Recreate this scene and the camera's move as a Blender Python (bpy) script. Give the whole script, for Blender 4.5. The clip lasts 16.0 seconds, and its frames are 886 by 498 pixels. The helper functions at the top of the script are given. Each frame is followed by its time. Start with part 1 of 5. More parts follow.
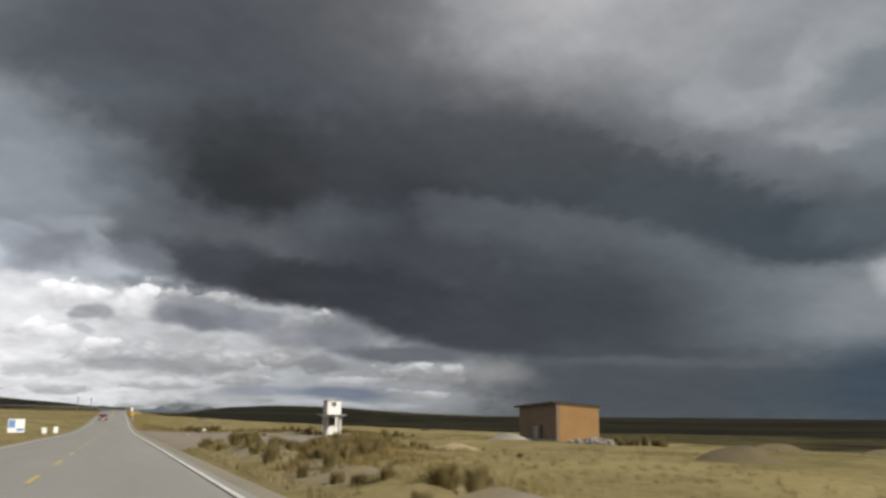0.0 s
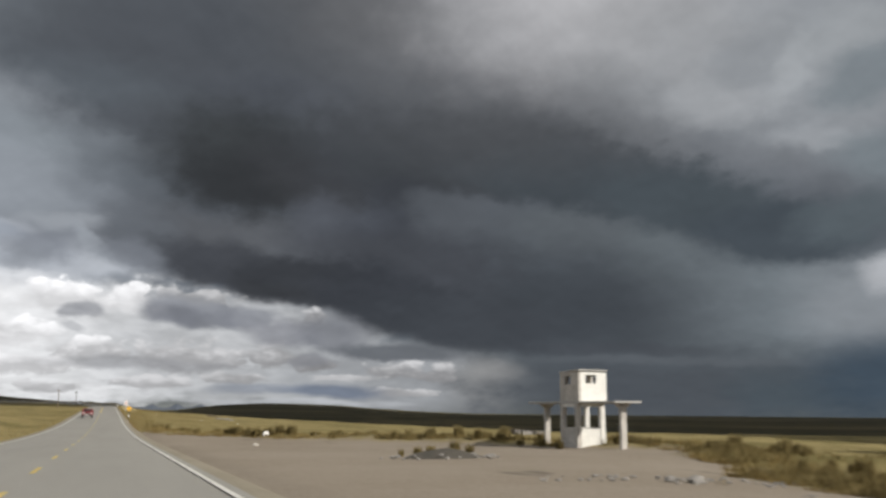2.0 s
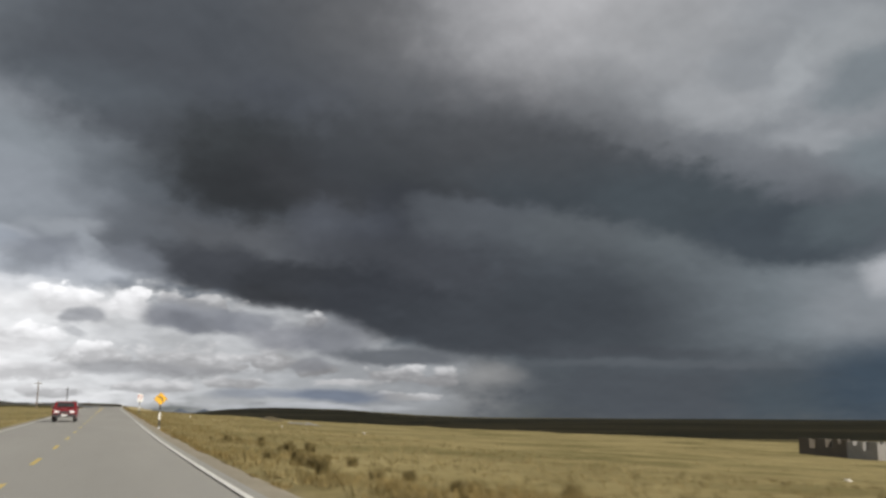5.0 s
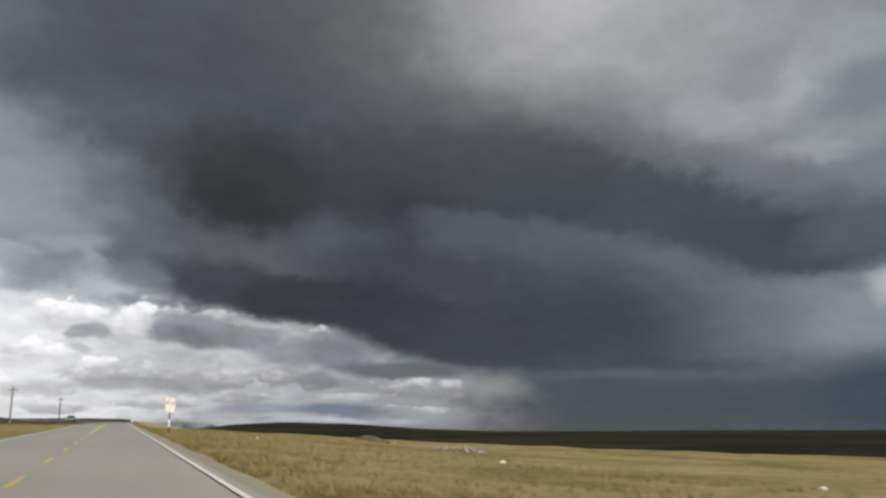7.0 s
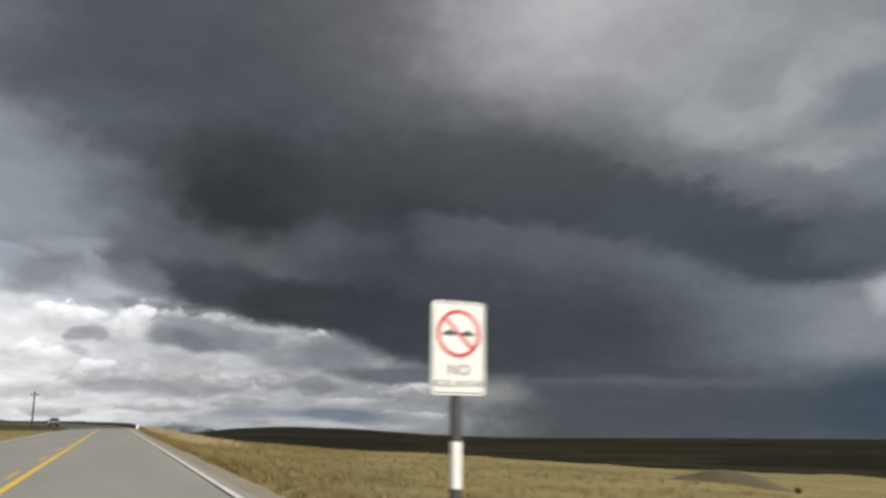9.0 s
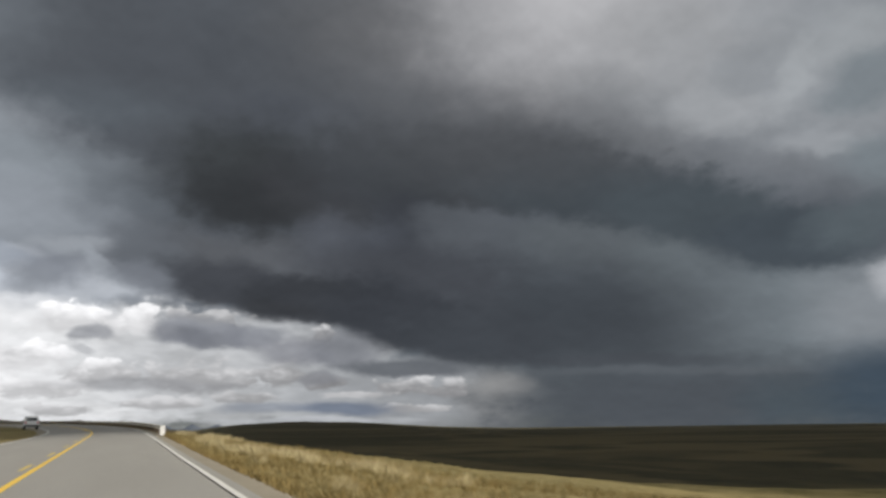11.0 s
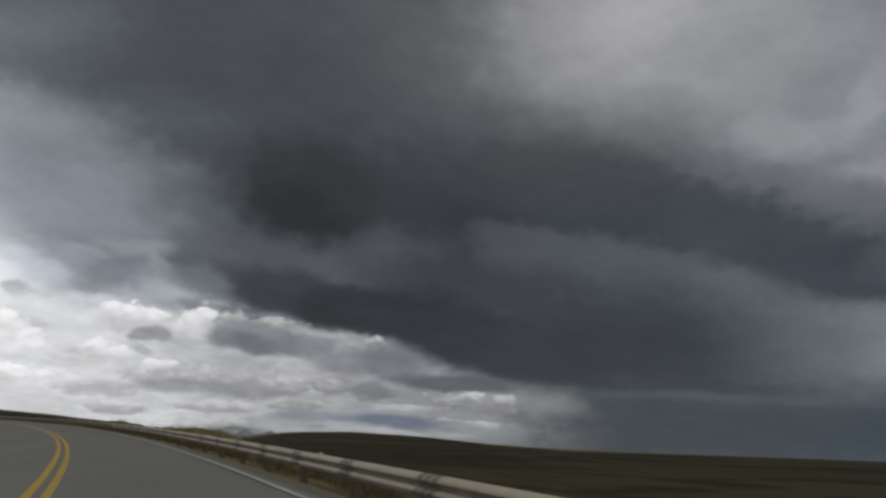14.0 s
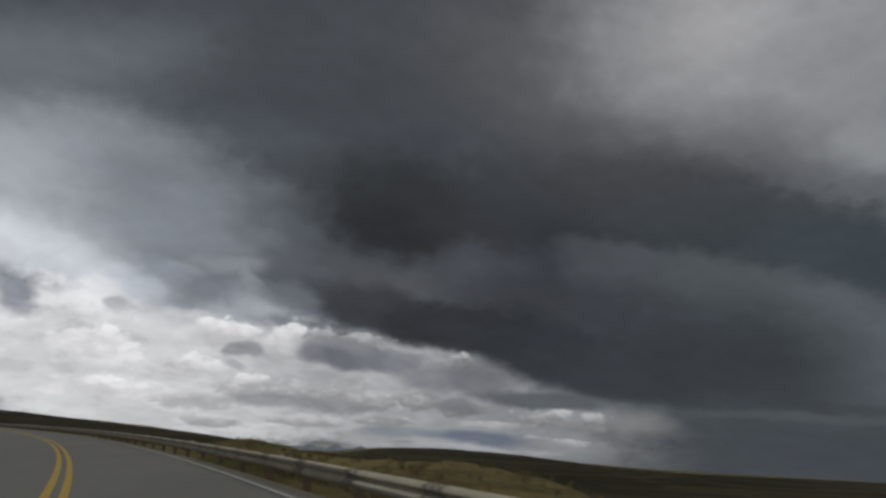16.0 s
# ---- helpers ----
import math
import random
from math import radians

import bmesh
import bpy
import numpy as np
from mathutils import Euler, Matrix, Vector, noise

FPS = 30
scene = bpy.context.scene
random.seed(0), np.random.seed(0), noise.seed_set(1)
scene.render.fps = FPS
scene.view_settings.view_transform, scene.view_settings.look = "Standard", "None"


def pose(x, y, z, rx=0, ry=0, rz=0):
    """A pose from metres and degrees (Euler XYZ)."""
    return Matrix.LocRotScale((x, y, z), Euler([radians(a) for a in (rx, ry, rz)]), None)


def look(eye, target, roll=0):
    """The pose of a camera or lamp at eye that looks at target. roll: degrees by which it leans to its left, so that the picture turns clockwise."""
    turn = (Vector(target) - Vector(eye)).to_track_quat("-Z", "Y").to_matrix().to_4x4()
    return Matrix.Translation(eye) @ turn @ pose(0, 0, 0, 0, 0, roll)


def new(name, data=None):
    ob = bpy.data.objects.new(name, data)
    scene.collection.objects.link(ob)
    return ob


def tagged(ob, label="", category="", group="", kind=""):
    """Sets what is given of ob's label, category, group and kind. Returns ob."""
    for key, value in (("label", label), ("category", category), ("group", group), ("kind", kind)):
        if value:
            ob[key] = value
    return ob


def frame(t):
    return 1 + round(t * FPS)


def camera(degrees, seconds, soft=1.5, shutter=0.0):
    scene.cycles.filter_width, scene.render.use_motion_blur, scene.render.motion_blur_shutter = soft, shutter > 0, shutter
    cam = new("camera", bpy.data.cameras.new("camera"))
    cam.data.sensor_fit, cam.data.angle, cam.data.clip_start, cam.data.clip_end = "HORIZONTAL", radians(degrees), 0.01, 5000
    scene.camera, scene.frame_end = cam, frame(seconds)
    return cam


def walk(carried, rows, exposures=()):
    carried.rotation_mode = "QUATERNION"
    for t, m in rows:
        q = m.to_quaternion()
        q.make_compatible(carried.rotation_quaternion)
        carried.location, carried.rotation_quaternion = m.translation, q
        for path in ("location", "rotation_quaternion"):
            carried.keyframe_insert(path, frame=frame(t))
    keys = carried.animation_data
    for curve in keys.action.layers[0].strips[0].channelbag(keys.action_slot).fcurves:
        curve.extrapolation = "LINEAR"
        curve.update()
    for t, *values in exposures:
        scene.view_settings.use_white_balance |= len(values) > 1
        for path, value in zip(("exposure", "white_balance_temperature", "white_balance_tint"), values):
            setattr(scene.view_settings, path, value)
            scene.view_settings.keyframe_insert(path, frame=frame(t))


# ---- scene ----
import functools

# ---------------------------------------------------------------- camera
cam = camera(54.0, 16.0, soft=2.8, shutter=0.2)
# seconds, eye, yaw, pitch and roll in degrees
PATH = [
    (0.0, 1.600, 0.000, 1.186, -20.047, 10.702, 0.554),
    (0.5, 1.550, 14.150, 0.991, -20.172, 10.587, 0.139),
    (1.0, 1.500, 28.300, 0.795, -20.131, 10.639, 0.764),
    (1.5, 1.510, 42.450, 0.600, -20.370, 10.493, 0.539),
    (2.0, 1.520, 56.600, 0.405, -20.654, 10.588, 0.571),
    (2.5, 1.530, 70.750, 0.209, -20.576, 10.594, 0.744),
    (3.0, 1.540, 84.900, 0.014, -20.623, 10.623, 0.759),
    (3.5, 1.550, 99.050, -0.181, -20.667, 10.529, 0.415),
    (4.0, 1.566, 113.200, -0.367, -20.668, 10.500, 0.477),
    (4.5, 1.583, 127.350, -0.499, -20.615, 10.672, 0.414),
    (5.0, 1.599, 141.500, -0.571, -20.563, 10.843, 0.351),
    (5.5, 1.615, 155.650, -0.582, -20.510, 11.015, 0.287),
    (6.0, 1.631, 169.800, -0.533, -20.457, 11.186, 0.224),
    (6.5, 1.647, 183.950, -0.423, -20.404, 11.358, 0.161),
    (7.0, 1.664, 198.100, -0.253, -20.251, 11.692, -0.112),
    (7.5, 1.680, 212.250, -0.064, -20.165, 11.884, 0.235),
    (8.0, 1.670, 226.400, 0.126, -20.250, 11.703, -0.515),
    (8.5, 1.660, 240.550, 0.316, -20.352, 12.073, -0.293),
    (9.0, 1.650, 254.700, 0.505, -20.291, 12.045, 0.347),
    (9.5, 1.690, 268.850, 0.695, -20.256, 11.918, 0.080),
    (10.0, 1.730, 283.000, 0.884, -20.221, 11.791, -0.187),
    (10.5, 1.770, 297.150, 1.074, -20.186, 11.665, -0.454),
    (11.0, 1.810, 311.300, 1.264, -20.151, 11.538, -0.721),
    (11.5, 1.850, 325.450, 1.453, -20.116, 11.411, -0.988),
    (12.0, 1.742, 339.600, 1.643, -19.981, 11.323, -1.262),
    (12.5, 1.556, 353.750, 1.850, -19.330, 11.931, 0.111),
    (13.0, 1.347, 367.902, 2.052, -18.484, 12.281, 0.600),
    (13.5, 0.974, 382.069, 2.249, -17.495, 12.528, 1.964),
    (14.0, 0.264, 396.230, 2.440, -16.384, 12.517, 2.238),
    (14.5, -0.663, 410.371, 2.625, -15.075, 12.529, 2.560),
    (15.0, -1.972, 424.480, 2.811, -13.707, 12.768, 2.641),
    (15.5, -3.691, 438.542, 2.996, -12.314, 12.715, 2.868),
    (16.0, -5.790, 452.550, 3.180, -10.552, 13.312, 3.252),
]


def aim(x, y, z, yaw, pitch, roll):
    a, b = radians(yaw), radians(pitch)
    way = Vector((-math.sin(a) * math.cos(b), math.cos(a) * math.cos(b), math.sin(b)))
    return look((x, y, z), Vector((x, y, z)) + way, roll)


walk(cam, [(row[0], aim(*row[1:])) for row in PATH], [(0.0, 0.0), (11.5, 0.0), (13.0, -0.18), (14.5, -0.36), (16.0, -0.44)])

# ---------------------------------------------------------------- light: storm sky and a low gap of sun behind
SUN_AZ, SUN_EL = 150.0, 30.0
world = bpy.data.worlds.new("storm_sky")
scene.world = world
world.use_nodes = True
wt = world.node_tree
wt.nodes.clear()


def wn(kind, **values):
    n = wt.nodes.new(kind)
    for key, value in values.items():
        n.inputs[key.replace("_", " ")].default_value = value
    return n


def wmath(op, a, b=None, c=None):
    n = wt.nodes.new("ShaderNodeMath")
    n.operation = op
    for i, v in enumerate((a, b, c)):
        if v is None:
            continue
        if isinstance(v, (int, float)):
            n.inputs[i].default_value = v
        else:
            wt.links.new(v, n.inputs[i])
    return n.outputs[0]


def wvec(op, a, b=None):
    n = wt.nodes.new("ShaderNodeVectorMath")
    n.operation = op
    for i, v in enumerate((a, b)):
        if v is None:
            continue
        if isinstance(v, tuple):
            n.inputs[i].default_value = v
        else:
            wt.links.new(v, n.inputs[i])
    return n.outputs["Value"] if op in ("LENGTH", "DOT_PRODUCT") else n.outputs["Vector"]


def wmix(fac, a, b, mode="MIX"):
    n = wt.nodes.new("ShaderNodeMix")
    n.data_type, n.blend_type = "RGBA", mode
    for i, v in ((0, fac), (6, a), (7, b)):
        if isinstance(v, (int, float)):
            n.inputs[i].default_value = v
        elif isinstance(v, tuple):
            n.inputs[i].default_value = (*v, 1)
        else:
            wt.links.new(v, n.inputs[i])
    return n.outputs[2]


def wramp(value, lo, hi, out0=0.0, out1=1.0):
    n = wt.nodes.new("ShaderNodeMapRange")
    n.interpolation_type = "SMOOTHSTEP"
    wt.links.new(value, n.inputs[0])
    for i, v in enumerate((lo, hi, out0, out1)):
        n.inputs[i + 1].default_value = v
    return n.outputs[0]


def wnoise(vector, scale, detail, rough, color=False):
    n = wt.nodes.new("ShaderNodeTexNoise")
    wt.links.new(vector, n.inputs["Vector"])
    n.inputs["Scale"].default_value, n.inputs["Detail"].default_value, n.inputs["Roughness"].default_value = scale, detail, rough
    return n.outputs["Color" if color else "Fac"]


tex = wt.nodes.new("ShaderNodeTexCoord")
sep = wt.nodes.new("ShaderNodeSeparateXYZ")
wt.links.new(tex.outputs["Generated"], sep.inputs[0])
az = wmath("MULTIPLY", wmath("ARCTAN2", sep.outputs[0], sep.outputs[1]), 57.29578)
el = wmath("MULTIPLY", wmath("ARCSINE", sep.outputs[2]), 57.29578)
comb = wt.nodes.new("ShaderNodeCombineXYZ")
wt.links.new(az, comb.inputs[0])
wt.links.new(el, comb.inputs[1])
flat = comb.outputs[0]
# billows: the banks are bent by turbulence that flattens towards the horizon
stretch = wt.nodes.new("ShaderNodeCombineXYZ")
wt.links.new(wmath("MULTIPLY", az, 0.55), stretch.inputs[0])
wt.links.new(wmath("MULTIPLY", wmath("POWER", wmath("MAXIMUM", wmath("ADD", el, 2.0), 0.1), 0.75), 2.2), stretch.inputs[1])
flow = stretch.outputs[0]
coarse = wvec("SUBTRACT", wnoise(flow, 0.20, 2.0, 0.5, True), (0.5, 0.5, 0.5))
fine = wvec("SUBTRACT", wnoise(flow, 0.50, 5.0, 0.53, True), (0.5, 0.5, 0.5))
crisp = wvec("SUBTRACT", wnoise(flow, 1.5, 2.5, 0.45, True), (0.5, 0.5, 0.5))
low = wramp(el, 0.0, 14.0, 0.35, 1.0)
bend = wt.nodes.new("ShaderNodeVectorMath")
bend.operation = "SCALE"
wt.links.new(wvec("ADD", wvec("ADD", wvec("MULTIPLY", coarse, (1.2, 0.6, 0.0)), wvec("MULTIPLY", crisp, (0.9, 0.7, 0.0))), wvec("MULTIPLY", fine, (2.6, 1.6, 0.0))), bend.inputs[0])
wt.links.new(low, bend.inputs["Scale"])
place = wvec("ADD", flat, bend.outputs[0])

clear = wt.nodes.new("ShaderNodeTexSky")
clear.sky_type, clear.sun_disc = "NISHITA", False
clear.sun_elevation, clear.sun_rotation = radians(SUN_EL), radians(SUN_AZ)
clear.altitude = 3900
blue = wmix(1.0, clear.outputs[0], (0.10, 0.10, 0.10), "MULTIPLY")
# overcast all round, thick and dark ahead, thin and bright behind
away = wvec("LENGTH", wvec("MULTIPLY", wvec("SUBTRACT", flat, (16.0, 12.0, 0.0)), (1.0, 0.9, 0.0)))
overcast = wmix(wramp(away, 45.0, 100.0), (0.098, 0.104, 0.112), (0.60, 0.63, 0.66))
sky = [wmix(0.92, blue, overcast)]


def laid():
    """The bent directions, read after the banks laid so far, so that the layers are worked out one by one."""
    return wvec("ADD", place, wvec("MULTIPLY", sky[0], (1e-5, 1e-5, 0.0)))


# heaped clouds: lit cauliflower tops over flat grey bases
heaps = wt.nodes.new("ShaderNodeTexVoronoi")
heaps.feature = "SMOOTH_F1"
wt.links.new(wvec("ADD", flow, wvec("MULTIPLY", crisp, (0.5, 0.4, 0.0))), heaps.inputs["Vector"])
heaps.inputs["Scale"].default_value, heaps.inputs["Smoothness"].default_value = 1.3, 0.5
heaps.inputs["Detail"].default_value, heaps.inputs["Roughness"].default_value = 2.0, 0.5
knob = wmath("SUBTRACT", heaps.outputs["Distance"], 0.45)
torn = wmath("SUBTRACT", wnoise(flow, 0.75, 5.0, 0.55), 0.5)
ragged = wmath("ADD", wmath("MULTIPLY", knob, 0.30), wmath("MULTIPLY", torn, 0.9))


tatters = wmath("MULTIPLY", wmath("SUBTRACT", wnoise(flow, 1.9, 4.0, 0.58), 0.5), 1.7)


def bank(a, e, half_w, up, down, tilt, soft, colour, cover):
    """One bank of cloud in the sky, laid over those before it, with its own reach above and below its middle."""
    m = wt.nodes.new("ShaderNodeMapping")
    m.vector_type = "TEXTURE"
    m.inputs["Location"].default_value, m.inputs["Rotation"].default_value = (a, e, 0), (0, 0, radians(tilt))
    m.inputs["Scale"].default_value = (half_w, up, 1)
    wt.links.new(laid(), m.inputs["Vector"])
    where = m.outputs[0]
    if abs(up - down) > 0.02:
        s = wt.nodes.new("ShaderNodeSeparateXYZ")
        wt.links.new(where, s.inputs[0])
        c = wt.nodes.new("ShaderNodeCombineXYZ")
        wt.links.new(s.outputs[0], c.inputs[0])
        wt.links.new(wmath("MINIMUM" if up > down else "MAXIMUM", s.outputs[1], wmath("MULTIPLY", s.outputs[1], up / down)), c.inputs[1])
        where = c.outputs[0]
    d = wmath("ADD", wvec("LENGTH", where), wmath("MULTIPLY", ragged, 0.3 if soft > 1.05 else 0.6))
    sky[0] = wmix(wramp(d, 1 + 0.6 * soft, max(0.05, 1 - 0.6 * soft), 0.0, cover), sky[0], colour)


def cumulus(a, e, half_w, half_h, base, top):
    m = wt.nodes.new("ShaderNodeMapping")
    m.vector_type = "TEXTURE"
    m.inputs["Location"].default_value, m.inputs["Scale"].default_value = (a, e, 0), (half_w, half_h, 1)
    wt.links.new(laid(), m.inputs["Vector"])
    s = wt.nodes.new("ShaderNodeSeparateXYZ")
    wt.links.new(m.outputs[0], s.inputs[0])
    d = wmath("ADD", wvec("LENGTH", m.outputs[0]), wmath("MULTIPLY", knob, 0.7))
    height = wmath("SUBTRACT", s.outputs[1], wmath("MULTIPLY", knob, 0.9))
    colour = wmix(wramp(height, -0.7, 0.5), base, top)
    soft_low = wramp(s.outputs[1], -1.1, -0.3)
    sky[0] = wmix(wmath("MULTIPLY", wramp(d, 1.12, 0.78, 0.0, 0.92), soft_low), sky[0], colour)


# cloud banks: azimuth, elevation, half width, half heights above and below, tilt (degrees), softness, colour, cover
bank(8.5, 22.8, 28.7, 11.13, 11.13, 4, 1.20, (0.084, 0.093, 0.107), 1.00)
bank(-3.5, 19.9, 6.2, 1.49, 1.49, 0, 1.20, (0.109, 0.127, 0.147), 0.60)
bank(8.6, 20.1, 4.9, 1.24, 1.77, 0, 1.30, (0.080, 0.089, 0.109), 0.50)
bank(14.9, 25.7, 5.9, 4.14, 3.79, 0, 1.50, (0.133, 0.136, 0.144), 0.70)
bank(42.4, 22.5, 15.0, 8.59, 6.61, -14, 1.15, (0.287, 0.305, 0.328), 0.97)
bank(25.3, 24.4, 7.9, 5.60, 5.25, 0, 1.60, (0.188, 0.191, 0.202), 0.70)
bank(29.7, 27.3, 8.4, 5.06, 5.06, -4, 1.60, (0.491, 0.491, 0.509), 0.92)
bank(36.0, 24.3, 5.5, 3.05, 3.39, 0, 1.50, (0.314, 0.323, 0.337), 0.60)
bank(33.2, 19.9, 4.1, 1.77, 2.48, -20, 1.30, (0.195, 0.205, 0.220), 0.70)
bank(38.7, 19.6, 3.9, 1.38, 1.55, -6, 1.00, (0.371, 0.386, 0.407), 0.75)
bank(40.9, 21.7, 2.4, 1.34, 1.34, 10, 0.90, (0.270, 0.287, 0.309), 0.70)
bank(47.1, 22.1, 4.1, 1.92, 1.28, 10, 1.00, (0.332, 0.352, 0.371), 0.70)
bank(43.3, 20.7, 1.0, 2.33, 2.00, -25, 0.90, (0.371, 0.392, 0.413), 0.60)
bank(47.8, 19.8, 3.1, 1.94, 1.45, 6, 0.70, (0.195, 0.223, 0.246), 0.90)
bank(45.0, 16.6, 2.9, 0.94, 0.81, -8, 0.90, (0.342, 0.361, 0.386), 0.70)
bank(48.6, 15.3, 3.3, 1.31, 1.96, -6, 1.00, (0.181, 0.212, 0.235), 0.80)
bank(-15.9, 21.8, 8.9, 2.48, 2.48, 13, 1.40, (0.202, 0.227, 0.254), 0.75)
bank(-16.0, 16.3, 8.4, 2.73, 2.73, 7, 1.40, (0.491, 0.527, 0.578), 0.88)
bank(-12.0, 13.1, 4.6, 2.82, 2.51, 4, 1.30, (0.701, 0.745, 0.815), 0.85)
bank(-16.2, 13.9, 6.3, 2.38, 2.38, 2, 1.30, (0.515, 0.546, 0.597), 0.85)
bank(-16.4, 11.2, 3.5, 1.87, 1.87, 1, 1.00, (0.871, 0.913, 0.973), 0.85)
bank(-11.7, 10.1, 4.6, 1.89, 1.89, -10, 1.00, (0.839, 0.880, 0.947), 0.90)
bank(-7.6, 15.9, 6.9, 1.95, 2.60, -6, 1.20, (0.238, 0.266, 0.296), 0.92)
bank(-1.2, 16.2, 3.0, 0.48, 0.55, -6, 1.10, (0.175, 0.195, 0.220), 0.60)
bank(-6.7, 12.7, 6.6, 2.48, 2.31, -4, 1.20, (0.287, 0.314, 0.352), 0.92)
bank(0.6, 13.8, 3.4, 1.57, 1.57, -8, 1.20, (0.117, 0.133, 0.153), 0.65)
bank(-1.6, 12.8, 2.6, 0.76, 0.89, -20, 0.90, (0.209, 0.231, 0.262), 0.60)
bank(-11.2, 5.1, 9.5, 4.04, 4.04, -1, 0.50, (1.139, 1.139, 1.158), 0.97)
bank(-5.4, 4.0, 14.7, 4.23, 4.62, 0, 0.35, (0.815, 0.823, 0.839), 0.97)
bank(7.8, 3.1, 10.9, 4.64, 3.21, -3, 0.50, (0.527, 0.539, 0.558), 0.92)
bank(17.6, 2.0, 9.2, 2.54, 2.18, -1, 0.60, (0.352, 0.366, 0.386), 0.95)
bank(23.6, 1.9, 2.9, 1.64, 1.82, 0, 0.80, (0.287, 0.292, 0.296), 0.92)
bank(-3.3, 8.6, 6.0, 1.70, 1.16, 0, 0.90, (0.515, 0.546, 0.597), 0.90)
bank(36.2, 5.9, 14.5, 8.18, 9.25, 0, 0.70, (0.082, 0.095, 0.109), 1.00)
bank(25.1, 12.0, 7.6, 1.85, 2.60, -5, 1.20, (0.093, 0.105, 0.120), 0.80)
bank(30.7, 12.2, 5.5, 1.10, 2.20, -8, 1.00, (0.112, 0.127, 0.141), 0.75)
bank(35.0, 10.2, 2.8, 1.80, 2.89, -15, 1.00, (0.127, 0.147, 0.162), 0.75)
bank(42.6, 7.0, 9.3, 3.10, 3.10, -3, 1.00, (0.181, 0.209, 0.231), 0.92)
bank(46.7, 6.5, 3.6, 2.50, 2.33, 0, 1.10, (0.262, 0.283, 0.309), 0.80)
bank(48.0, 8.4, 1.4, 0.93, 1.26, 0, 1.00, (0.445, 0.462, 0.491), 0.90)
bank(28.3, 6.6, 9.9, 3.49, 2.57, -1, 1.10, (0.053, 0.061, 0.072), 0.92)
bank(33.2, 1.3, 11.5, 1.77, 2.12, 0, 1.00, (0.074, 0.084, 0.098), 0.80)
bank(34.0, 3.3, 10.1, 0.29, 0.29, -1, 1.00, (0.112, 0.125, 0.141), 0.55)
bank(29.0, 4.1, 10.1, 0.40, 0.40, -1, 1.00, (0.063, 0.070, 0.082), 0.65)
bank(36.7, 2.3, 8.5, 0.21, 0.21, -1, 1.00, (0.072, 0.082, 0.095), 0.40)
bank(42.2, 1.2, 3.8, 1.48, 1.69, 0, 1.00, (0.068, 0.089, 0.107), 0.75)
bank(47.5, 2.5, 3.8, 1.95, 3.58, 0, 1.10, (0.045, 0.070, 0.100), 0.80)
bank(6.4, 10.8, 8.5, 1.88, 2.17, -3, 1.00, (0.105, 0.112, 0.125), 0.92)
bank(14.5, 10.5, 4.5, 1.48, 1.85, -8, 1.00, (0.080, 0.087, 0.102), 0.80)
bank(18.6, 10.2, 6.4, 2.98, 3.72, -10, 1.00, (0.056, 0.061, 0.072), 0.90)
bank(1.1, 11.4, 2.7, 1.26, 1.40, -25, 0.90, (0.127, 0.141, 0.162), 0.70)
bank(7.6, 15.7, 6.0, 3.96, 3.06, -5, 1.00, (0.045, 0.050, 0.054), 0.94)
bank(7.1, 14.3, 4.5, 2.34, 1.87, -4, 0.90, (0.034, 0.037, 0.041), 0.90)
bank(12.1, 15.0, 4.9, 2.56, 1.76, -10, 1.00, (0.047, 0.050, 0.056), 0.88)
bank(17.0, 16.1, 5.4, 3.13, 2.76, -5, 0.90, (0.051, 0.056, 0.065), 0.90)
bank(17.5, 13.9, 2.3, 2.22, 2.59, -8, 0.90, (0.045, 0.050, 0.060), 0.75)
bank(21.3, 13.4, 3.4, 1.11, 2.23, -6, 0.70, (0.098, 0.109, 0.125), 0.75)
bank(12.4, 13.0, 2.1, 1.03, 1.54, 0, 0.90, (0.093, 0.102, 0.122), 0.65)
bank(15.9, 12.8, 1.9, 0.93, 1.48, 0, 0.90, (0.072, 0.080, 0.098), 0.50)
bank(22.8, 15.8, 11.5, 3.69, 1.62, -4, 0.70, (0.054, 0.060, 0.068), 0.95)
bank(30.4, 14.4, 8.6, 3.10, 1.53, -9, 0.65, (0.056, 0.067, 0.078), 0.95)
bank(37.2, 12.9, 6.7, 2.67, 1.85, -12, 0.65, (0.065, 0.080, 0.093), 0.95)
bank(42.2, 11.0, 5.6, 2.15, 1.94, -6, 0.55, (0.060, 0.074, 0.089), 0.95)
bank(46.5, 11.8, 3.7, 1.41, 1.54, 8, 0.80, (0.098, 0.120, 0.136), 0.85)
bank(2.2, 22.3, 9.2, 2.37, 2.03, 2, 1.40, (0.076, 0.084, 0.098), 0.50)
bank(24.4, 18.1, 9.3, 2.56, 2.19, -5, 1.40, (0.084, 0.089, 0.098), 0.65)
bank(7.2, 8.5, 6.1, 2.17, 1.23, -9, 0.55, (0.058, 0.063, 0.074), 0.95)
bank(11.6, 8.0, 5.1, 2.02, 1.39, -4, 0.50, (0.044, 0.048, 0.056), 0.95)
bank(17.2, 6.6, 5.6, 2.77, 1.70, -14, 0.50, (0.045, 0.050, 0.060), 0.95)
bank(22.4, 5.4, 6.3, 2.22, 1.40, -4, 0.80, (0.054, 0.061, 0.072), 0.92)
bank(9.0, 7.7, 2.9, 0.65, 0.51, -6, 0.80, (0.041, 0.044, 0.050), 0.70)
bank(-3.9, 11.3, 2.5, 0.47, 0.68, 4, 1.10, (0.381, 0.407, 0.445), 0.50)
bank(-6.6, 10.4, 1.4, 0.66, 2.32, 0, 0.90, (0.503, 0.533, 0.584), 0.80)
